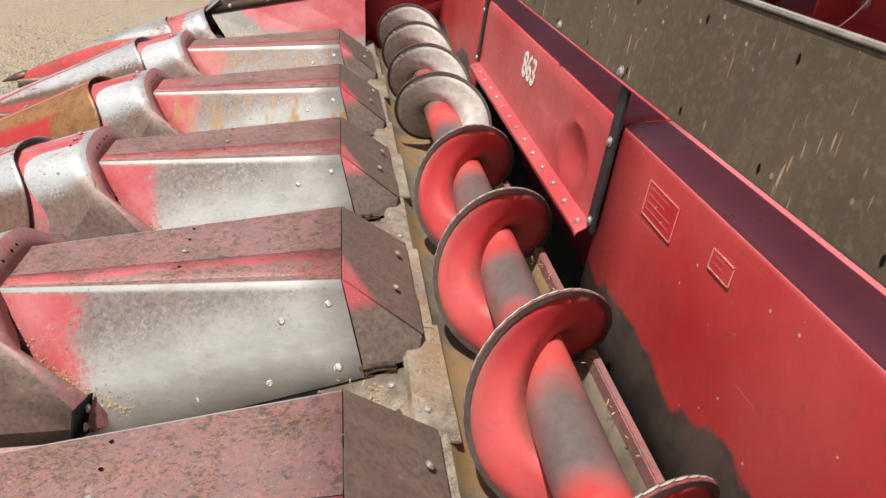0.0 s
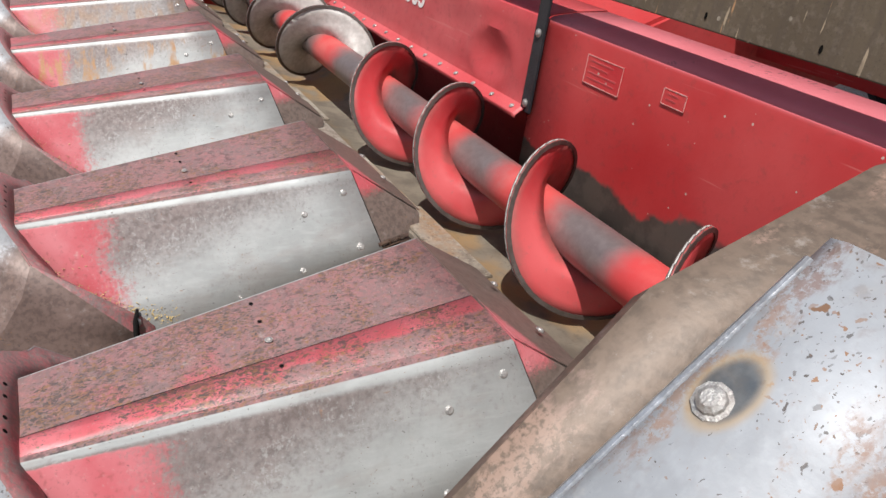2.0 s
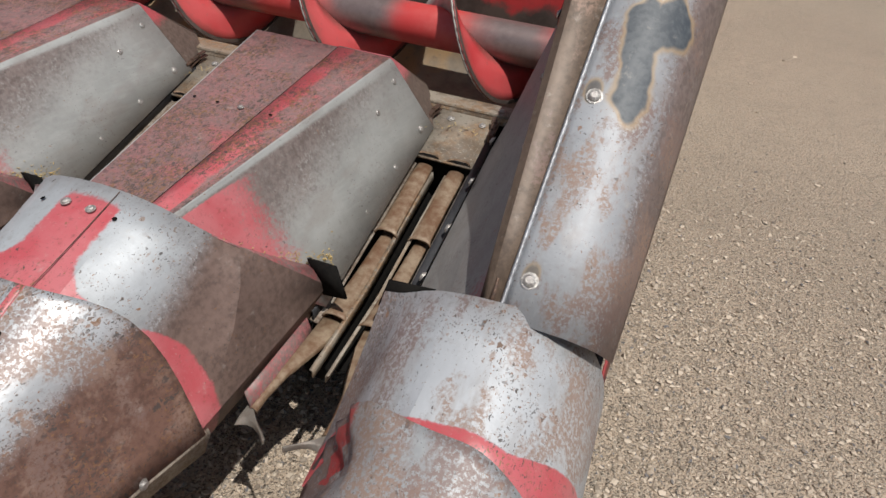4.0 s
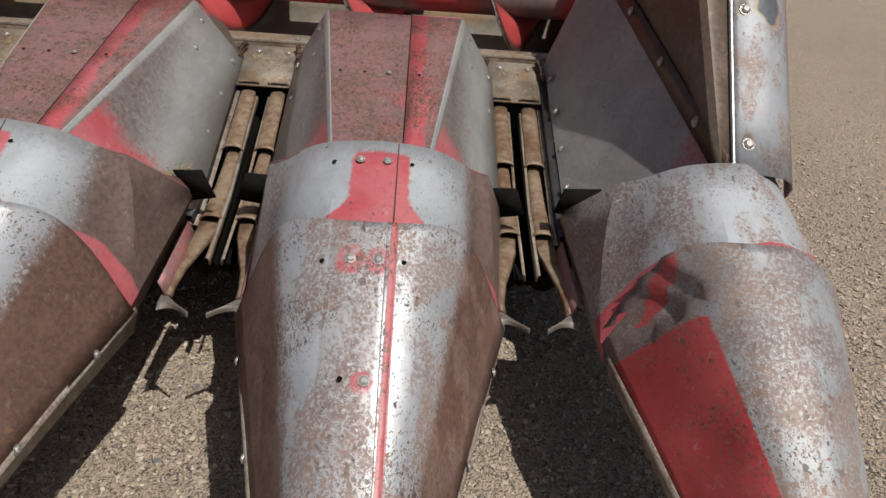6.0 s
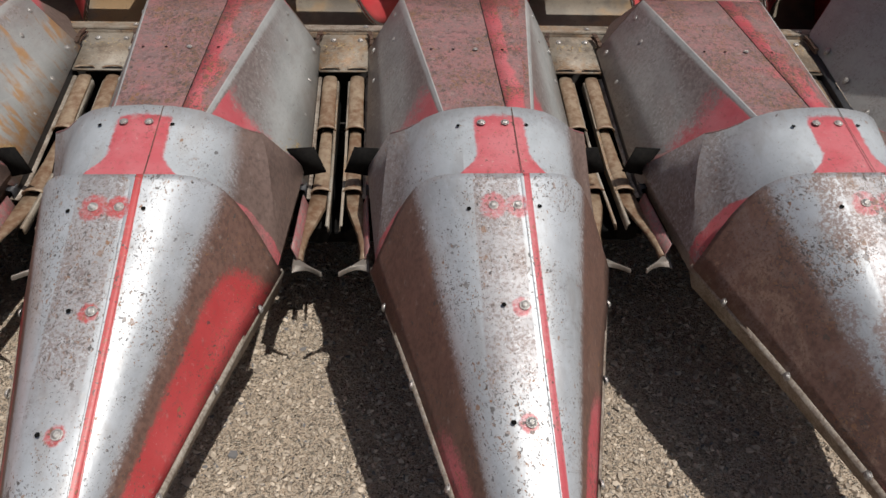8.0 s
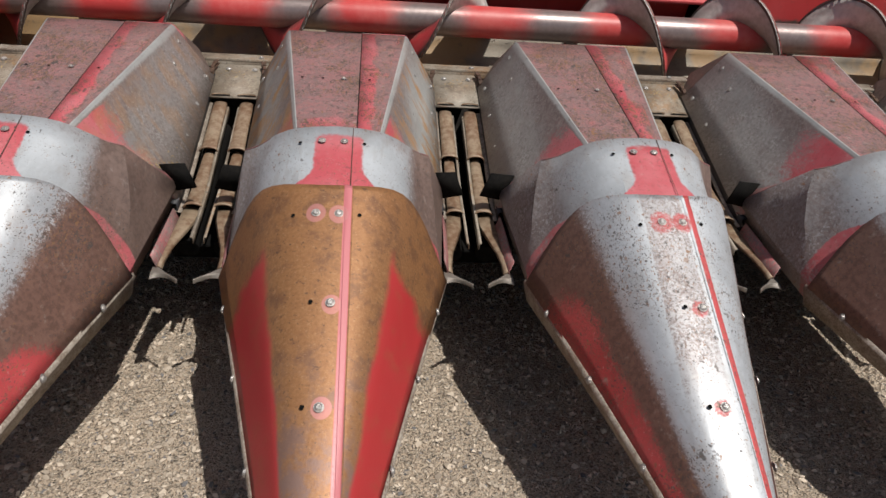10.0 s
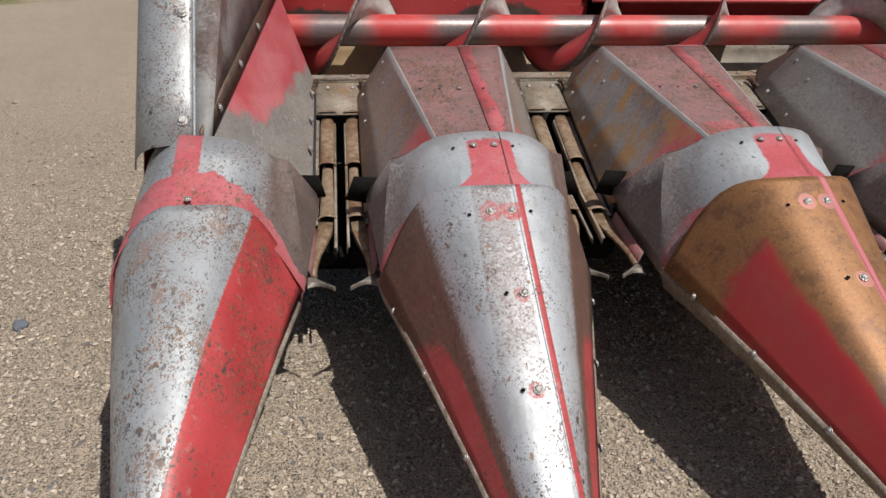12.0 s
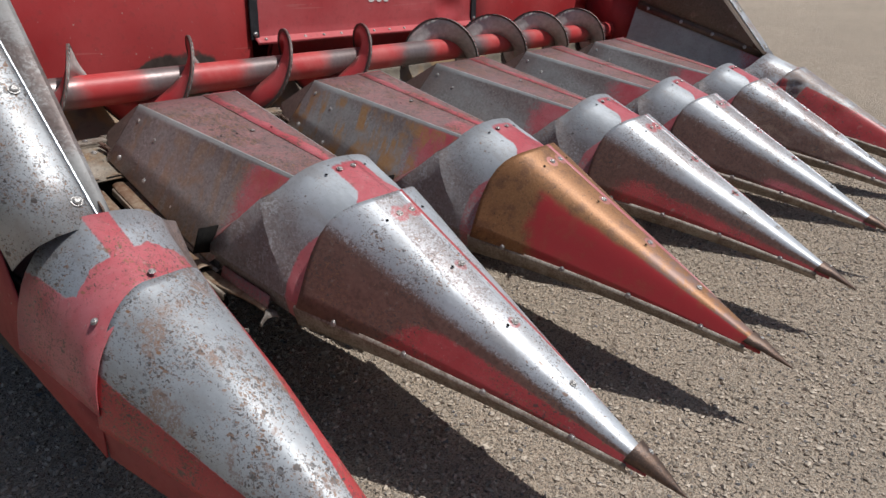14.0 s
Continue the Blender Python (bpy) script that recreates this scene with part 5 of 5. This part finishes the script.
# feeder throat behind the opening, its shade painted near-black, and the frame below
bm = bmesh.new()
rows = [[Vector((x, y, z)) for x, z in ((OPEN_L, 0.56), (OPEN_L, 0.96), (OPEN_R, 0.96), (OPEN_R, 0.56))] for y in (1.45, 2.3)]
throat = loft(rows, True)
throat.faces.new([v for v in throat.verts if v.co.y > 2])
thick(part("feeder_throat", throat, M_DARK, header, "near-black feeder throat"), 0.01, 0.0)
boxed("beam", (LEFT, 1.03, 0.36), (RIGHT, 1.44, 0.60), M_DARK, header, "near-black lower frame beam", 0.01)
boxed("toolbar", (LEFT, 0.80, 0.30), (RIGHT, 1.03, 0.42), M_DARK, header, "near-black toolbar", 0.01)
for x in (-1.5, 1.5):
    boxed("stand", (x - 0.05, 1.15, 0.0), (x + 0.05, 1.25, 0.37), M_DARK, header, "support stand", 0.005)
# placards, reflector and number on the backsheet
M_BORDER = plain("worn_border", (0.72, 0.48, 0.44), (0.52, 0.14, 0.13), 0.5, 0.0, 90)
g_placard = painted("placard", (0.48, 0.02, 0.03), (0.55, 0.06, 0.06), 1.0, 0.1, 0.3)
for x0, x1, z0, z1 in ((1.012, 1.156, 1.098, 1.172), (1.30, 1.375, 1.130, 1.168)):
    plate = boxed("placard", (x0, 1.4418, z0), (x1, 1.4444, z1), g_placard, header, "worn red decal", 0.0)
    for a in ((x0, x1, z1 - 0.002, z1), (x0, x1, z0, z0 + 0.002), (x0, x0 + 0.002, z0, z1), (x1 - 0.002, x1, z0, z1)):
        boxed("border", (a[0], 1.4408, a[2]), (a[1], 1.4418, a[3]), M_BORDER, plate, "", 0.0)
    random.seed(int(x0 * 100))
    for k in range(4 if x1 - x0 > 0.1 else 2):
        z = z1 - (k + 1) * (z1 - z0) / (5.0 if x1 - x0 > 0.1 else 3.0)
        boxed("text_line", (x0 + 0.012, 1.4408, z), (x0 + 0.012 + (x1 - x0 - 0.03) * random.uniform(0.6, 1.0), 1.4418, z + 0.0035), M_RED_FADED, plate, "", 0.0)
boxed("reflector", (-2.12, 1.436, 1.10), (-2.02, 1.4445, 1.14), M_ORANGE, header, "orange reflector", 0.002)
text = bpy.data.curves.new("number", "FONT")
text.body, text.size, text.extrude, text.space_character = "863", 0.118, 0.0008, 0.98
text.offset = 0.002
number = new("number", text)
number.data.materials.append(M_WHITE)
number.matrix_world = pose(-0.105, 1.4365, 1.095, 90, 0, 0)
number.parent = header
tagged(number, "white number on the centre panel")

# ---- auger ----
auger = thing("auger", (0, 0, 0), "red feed auger with worn flights and dark rims", "auger")
part("tube", rod(bmesh.new(), (LEFT, AX, AZ), (RIGHT, AX, AZ), 0.060, None, 32), M_TUBE, auger, "red tube with polished grey bands")
PITCH, R_OUT = 0.478, 0.175


def flight(name, x0, direction, turns, start, material, label):
    """A helix of sheet round the tube; at angle 0 it stands on top, at 90 degrees it leans to the front."""
    rings, rim = [], []
    count = int(turns * 40)
    for i in range(count + 1):
        a = start + 2 * math.pi * turns * i / count
        x = x0 + direction * PITCH * (a - start) / (2 * math.pi)
        d = Vector((0, -math.sin(a), math.cos(a)))
        c = Vector((x, AX, AZ))
        rings.append([c + d * r for r in (0.058, 0.10, 0.14, R_OUT)])
        rim.append([c + d * R_OUT + Vector((dx, 0, 0)) for dx in (-0.0062, 0.0062)] + [c + d * (R_OUT - 0.011) + Vector((0.0076, 0, 0)), c + d * (R_OUT - 0.011) + Vector((-0.0076, 0, 0))])
    back = [[p + Vector((direction * -0.0028, 0, 0)) for p in ring] for ring in rings]
    front = [[p + Vector((direction * 0.0028, 0, 0)) for p in ring] for ring in rings]
    ob = thick(part(name, loft(front), material, auger, label), 0.004, 0.0)
    thick(part("worn_face", loft(back), M_FLIGHT_BARE, ob, "polished grey face towards the middle"), 0.004, 0.0)
    part("rim", loft(rim, True), M_RIM, ob, "dark worn rim")
    return ob


flight("flight", 0.257 - 0.478 * 0.35, 1, 4.15, -2 * math.pi * 0.35, M_FLIGHT, "red flight of the auger")
flight("flight", -0.345 + 0.478 * 0.3, -1, 4.05, -2 * math.pi * 0.3, M_FLIGHT, "flight of the auger, red outside and polished grey within")

# ---- ground ----
bm = bmesh.new()
bmesh.ops.create_grid(bm, x_segments=60, y_segments=60, size=400)
for v in bm.verts:
    v.co.x = math.copysign(abs(v.co.x / 400) ** 2.2 * 400, v.co.x)
    v.co.y = math.copysign(abs(v.co.y / 400) ** 2.2 * 400, v.co.y)
tagged(part("ground", bm, M_GROUND), "sandy gravel yard with short dry grass beyond", "ground", "", "structure")

# ---- the combine that carries the header ----
M_TYRE = plain("dusty_tyre", (0.20, 0.205, 0.21), (0.12, 0.12, 0.122), 0.85, 0.0, 9)
M_TYRE_DARK = plain("black_tyre", (0.02, 0.02, 0.022), (0.045, 0.043, 0.04), 0.8, 0.0, 9)
combine = thing("combine", (0, 0, 0), "red combine harvester behind the header, seen in part", "combine")
# body stays out of view; added for the shadow it casts on the yard
boxed("body", (-1.75, 3.4, 1.35), (1.75, 8.2, 3.4), M_RED, combine, "red body", 0.04)
bm = bmesh.new()
bmesh.ops.create_cube(bm, size=1.0, matrix=Matrix.Translation((0, 2.35, 1.02)) @ Matrix.Rotation(radians(22), 4, "X") @ Matrix.Diagonal((1.35, 1.6, 0.62, 1)))
bmesh.ops.bevel(bm, geom=list(bm.edges), offset=0.015, segments=2, affect="EDGES")
part("feeder_house", bm, M_RED, combine, "red feeder house")
bm = bmesh.new()
a, c = Vector((-0.62, 2.40, 1.35)), Vector((0.10, 2.40, 1.72))
m = Matrix.Translation((a + c) / 2) @ (c - a).to_track_quat("X", "Z").to_matrix().to_4x4() @ Matrix.Diagonal(((c - a).length, 0.16, 0.10, 1))
bmesh.ops.create_cube(bm, size=1.0, matrix=m)
bmesh.ops.bevel(bm, geom=list(bm.edges), offset=0.006, segments=2, affect="EDGES")
part("lift_arm", bm, M_RED, combine, "red box-section arm")
# unseen slab, added to shade the arm and the front plate
boxed("platform", (-1.6, 2.02, 2.14), (1.6, 3.45, 2.2), M_RED, combine, "unseen red slab added to shade the combine's front", 0.006)
plate = boxed("front_plate", (-0.05, 2.52, 1.10), (1.3, 2.56, 2.1), M_RED, combine, "bolted red front plate", 0.004)
boxed("plate_flange", (-0.06, 2.40, 1.20), (-0.045, 2.52, 2.1), M_RED, combine, "red flange", 0.003)
boxed("plate_ledge", (-0.05, 2.36, 1.27), (1.3, 2.52, 1.30), M_RED, combine, "red ledge", 0.003)
for x, z in ((0.03, 1.38), (0.03, 1.48), (0.03, 1.58), (0.15, 1.34), (0.35, 1.34), (0.55, 1.34), (0.75, 1.34)):
    stud(plate, (x, 2.519, z), (0, -1, 0), BOLT, 1.8)
wire = bpy.data.curves.new("wire", "CURVE")
wire.dimensions, wire.bevel_depth = "3D", 0.0025
line = wire.splines.new("NURBS")
knots = [(-0.02, 2.34, 1.38), (0.12, 2.32, 1.36), (0.24, 2.31, 1.42), (0.32, 2.33, 1.56), (0.20, 2.36, 1.50), (0.16, 2.38, 1.60)]
line.points.add(len(knots) - 1)
for p, k in zip(line.points, knots):
    p.co = (*k, 1)
line.use_endpoint_u = True
wire_ob = new("wire", wire)
wire_ob.data.materials.append(M_WHITE)
wire_ob.parent = combine
tagged(wire_ob, "loose pale wire")


def wheel(x, y, radius, width, material, lugs):
    bm = bmesh.new()
    prof = [(radius * 0.55, width * 0.36), (radius * 0.62, width * 0.46), (radius * 0.80, width * 0.50), (radius * 0.92, width * 0.44), (radius * 0.95, width * 0.2)]
    prof = prof + [(r, -w) for r, w in reversed(prof)]
    rings = [[Vector((x + w, y + r * math.cos(q), radius + r * math.sin(q))) for r, w in prof] for q in [2 * math.pi * i / 48 for i in range(48)]]
    tyre = part("tyre", loft(rings + [rings[0]]), material, combine, "big lugged tyre")
    lug_mesh = None
    for i in range(lugs):
        q, sgn = 2 * math.pi * i / lugs, 1 if i % 2 else -1
        m = Matrix.Translation((x, y, radius)) @ Matrix.Rotation(q, 4, "X") @ Matrix.Translation((sgn * width * 0.22, 0, radius * 0.955)) @ Matrix.Rotation(sgn * 0.6, 4, "Z")
        if lug_mesh is None:
            lug = part("lug", box(bmesh.new(), (-width * 0.275, -radius * 0.035, -radius * 0.045), (width * 0.275, radius * 0.035, radius * 0.045), 0.004), material, tyre)
            lug_mesh = lug.data
        else:
            lug = new("lug", lug_mesh)
            lug.parent = tyre
        lug.matrix_local = m
    rim = bmesh.new()
    rod(rim, (x - width * 0.3, y, radius), (x + width * 0.3, y, radius), radius * 0.56, None, 32)
    part("rim", rim, M_WHITE, combine, "pale wheel rim")


wheel(-1.80, 3.45, 0.86, 0.52, M_TYRE, 36)
wheel(1.80, 3.45, 0.86, 0.52, M_TYRE, 36)
wheel(-1.72, 8.0, 0.48, 0.34, M_TYRE_DARK, 28)
wheel(1.72, 8.0, 0.48, 0.34, M_TYRE_DARK, 28)
# boarding ladder: two open trays between red stringers, with leaning rusty rails on the outer side
for z in (0.66, 1.04):
    for x0, x1 in ((2.085, 2.100), (2.118, 2.128), (2.146, 2.156), (2.174, 2.189)):
        boxed("step_bar", (x0, 2.31, z), (x1, 3.05, z + 0.028), M_RED_DULL, combine, "", 0.002)
    for y in (2.30, 2.54, 2.80, 3.05):
        boxed("step_end", (2.085, y, z - 0.004), (2.189, y + 0.012, z + 0.030), M_RED_DULL, combine, "", 0.002)
    boxed("step_front", (2.189, 2.30, z - 0.045), (2.197, 3.062, z + 0.032), M_RED_DULL, combine, "", 0.002)
for y0, y1, mat in ((2.30, 2.42, M_RED), (2.72, 2.84, M_RED), (2.90, 2.98, M_TYRE_DARK)):
    boxed("ladder_side", (2.066, y0, 0.64), (2.082, y1, 2.12), mat, combine, "red ladder side" if mat == M_RED else "dark grey ladder brace", 0.002)
for y in (2.31, 3.04):
    part("ladder_rail", rod(bmesh.new(), (2.205, y, 0.60), (2.10, y, 2.12), 0.017), M_ORANGE, combine, "rusty orange rail")
boxed("ladder_mount", (1.60, 2.26, 2.12), (2.24, 3.40, 2.18), M_RED, combine, "red slab that holds the ladder, out of view", 0.004)

# ---- loose stones, tufts and chaff ----
def scatter(name, count, region, low, high, material, label, category, flat=0.6, seed=3):
    """Many small rough stones in one mesh."""
    rng = np.random.default_rng(seed)
    bm = bmesh.new()
    bmesh.ops.create_icosphere(bm, subdivisions=1, radius=1.0)
    ball, faces = np.array([v.co[:] for v in bm.verts]), np.array([[v.index for v in f.verts] for f in bm.faces])
    bm.free()
    corners = len(ball)
    size = low * (high / low) ** (rng.random(count) ** 1.7)
    jitter = ball[None] * rng.uniform(0.55, 1.3, (count, corners, 1)) * rng.uniform(0.75, 1.25, (count, 1, 3))
    turn = rng.uniform(0, 2 * np.pi, count)
    c, s = np.cos(turn)[:, None], np.sin(turn)[:, None]
    x, y, z = jitter[..., 0], jitter[..., 1], jitter[..., 2] * flat
    x, y = c * x - s * y, s * x + c * y
    place = np.stack([rng.uniform(region[0], region[1], count) + rng.normal(0, 0.5, count), rng.uniform(region[2], region[3], count) + rng.normal(0, 0.6, count), size * 0.2], 1)
    verts = (np.stack([x, y, z], -1) * size[:, None, None] + place[:, None]).reshape(-1, 3)
    polys = (faces[None] + corners * np.arange(count)[:, None, None]).reshape(-1, 3)
    mesh = bpy.data.meshes.new(name)
    mesh.from_pydata(verts.tolist(), [], polys.tolist())
    return tagged(link(name, mesh, material, None, "", 25), label, category, "", "stuff")


def stone_material():
    g = Graph("loose_stones")
    geo = g.node("ShaderNodeNewGeometry")
    r = geo.outputs["Random Per Island"]
    color = g.mix(r, (0.20, 0.165, 0.13), (0.66, 0.56, 0.45))
    color = g.mix(g.step(g.math("FRACT", g.math("MULTIPLY", r, 13.0)), 0.90, 0.93), color, (0.16, 0.155, 0.155))
    return g.done(color, 0.9, 0.0, g.noise(200, 3), 0.001, 0.3)


M_STONE = stone_material()
scatter("gravel", 112000, (-4.2, 3.8, -1.9, 1.8), 0.0034, 0.0110, M_STONE, "loose pale gravel on the yard", "gravel", 0.75)
scatter("stones", 260, (-5.5, 5.0, -2.2, 6.0), 0.008, 0.019, M_STONE, "scattered small stones on the gravel yard", "stones", 0.65, 8)


def loose_stone(x, y, size, tone, label, seed):
    rng = random.Random(seed)
    bm = bmesh.new()
    bmesh.ops.create_icosphere(bm, subdivisions=2, radius=1.0)
    for v in bm.verts:
        k = 1.0 + 0.22 * math.sin(3.1 * v.co.x + seed) * math.cos(2.7 * v.co.y) + rng.uniform(-0.06, 0.06)
        v.co = Vector((v.co.x * size * k, v.co.y * size * 1.35 * k, v.co.z * size * 0.55 * k))
    ob = part("stone", bm, plain("stone_" + label.split()[0], tone, tuple(0.75 * c for c in tone), 0.85, 0.0, 40), None)
    ob.location = (x, y, size * 0.35)
    return tagged(ob, label, "stone", "single stones")


loose_stone(2.031, -0.175, 0.012, (0.58, 0.60, 0.62), "pale grey stone lying in the gravel", 2)
loose_stone(-2.986, 0.500, 0.022, (0.16, 0.18, 0.21), "dark bluish stone lying on the gravel", 5)
M_GRASS = plain("weed_green", (0.09, 0.13, 0.03), (0.19, 0.21, 0.07), 0.7)


def tuft(x, y, size, blades, seed):
    rng = random.Random(seed)
    bm = bmesh.new()
    for _ in range(blades):
        a, lean, h = rng.uniform(0, 6.283), rng.uniform(0.3, 1.2), size * rng.uniform(0.5, 1.0)
        w = Vector((-math.sin(a), math.cos(a), 0)) * size * 0.035
        o = Vector((rng.gauss(0, size * 0.1), rng.gauss(0, size * 0.1), 0))
        d = Vector((math.cos(a), math.sin(a), 0))
        mid, end = o + d * h * lean * 0.4 + Vector((0, 0, h * 0.6)), o + d * h * lean + Vector((0, 0, h * (1.0 - 0.4 * lean)))
        v = [bm.verts.new(p) for p in (o - w, o + w, mid + w * 0.8, mid - w * 0.8)]
        bm.faces.new(v)
        bm.faces.new((v[3], v[2], bm.verts.new(end)))
    return part("weed_tuft", bm, M_GRASS, None)


for n, (x, y, s) in enumerate(((0.918, -0.104, 0.05), (0.948, -0.213, 0.045), (-0.993, -1.094, 0.05), (-0.948, -1.261, 0.06), (0.9, -0.35, 0.04), (-0.6, -1.35, 0.05), (3.4, 0.9, 0.04))):
    tagged(tuft(x, y, s, 22, n), "small green weed tuft in the gravel", "weed", "weed tufts")
M_CHAFF = plain("straw", (0.50, 0.38, 0.17), (0.36, 0.25, 0.10), 0.8)


def chaff(cx, y, z, spread, count, seed):
    rng = random.Random(seed)
    bm = bmesh.new()
    for _ in range(count):
        p = Vector((cx + rng.gauss(0, spread[0]), y + rng.gauss(0, spread[1]), z + abs(rng.gauss(0, spread[2]))))
        d = Vector((rng.gauss(0, 1), rng.gauss(0, 1), rng.gauss(0, 0.35))).normalized() * rng.uniform(0.004, 0.014)
        w = d.cross(Vector((0, 0, 1))).normalized() * 0.0010
        bm.faces.new([bm.verts.new(q) for q in (p - w, p + d - w, p + d + w, p + w)])
    return bm


for n, cx in enumerate(CENTRES):
    rng = random.Random(60 + n)
    bm = bmesh.new()
    for _ in range(320):
        v = min(0.86, 0.05 + 0.8 * rng.random() ** 1.5)
        x = arch_width(v) * 0.297 * 0.95 + rng.gauss(0, 0.003)
        y = 0.112 + 0.285 * (1 - v) ** 1.3 + abs(rng.gauss(0, 0.011 if rng.random() < 0.8 else 0.03))
        y0 = y
        for _ in range(4):
            k = (x - hood_half(y0)) / (0.300 - hood_half(y0))
            y0 = max((y - 0.31 * k) / (1 - 0.2946 * k), 0.0)
        k = min(max(k, 0.0), 1.0)
        yb = 0.31 + 0.7054 * y0
        p = Vector((cx + x, y, top_at(y0) + (low_at(yb) - top_at(y0)) * k + 0.005 + abs(rng.gauss(0, 0.003))))
        d = Vector((rng.gauss(0, 1), rng.gauss(0, 1), rng.gauss(0, 0.6))).normalized() * rng.uniform(0.002, 0.008)
        w = d.cross(Vector((0.3, 0, 1))).normalized() * 0.0009
        bm.faces.new([bm.verts.new(q) for q in (p - w, p + d - w, p + d + w, p + w)])
    tagged(part("chaff", bm, M_CHAFF, None), "dry straw chaff caught behind the collar", "chaff", "", "stuff")
for n, cx in enumerate((-1.913, -1.163, -0.401, 0.361, 1.123, 1.873)):
    bm = chaff(cx, 0.93, deck_at(0.93) + 0.012, (0.045, 0.04, 0.003), 50, 20 + n)
    tagged(part("chaff", bm, M_CHAFF, None), "dry straw chaff on the deck plate", "chaff", "", "stuff")
bm = chaff(0.4, 1.36, 0.79, (0.5, 0.01, 0.004), 160, 40)
tagged(part("chaff", bm, M_CHAFF, None), "dry straw chaff along the trough's rear lip", "chaff", "", "stuff")
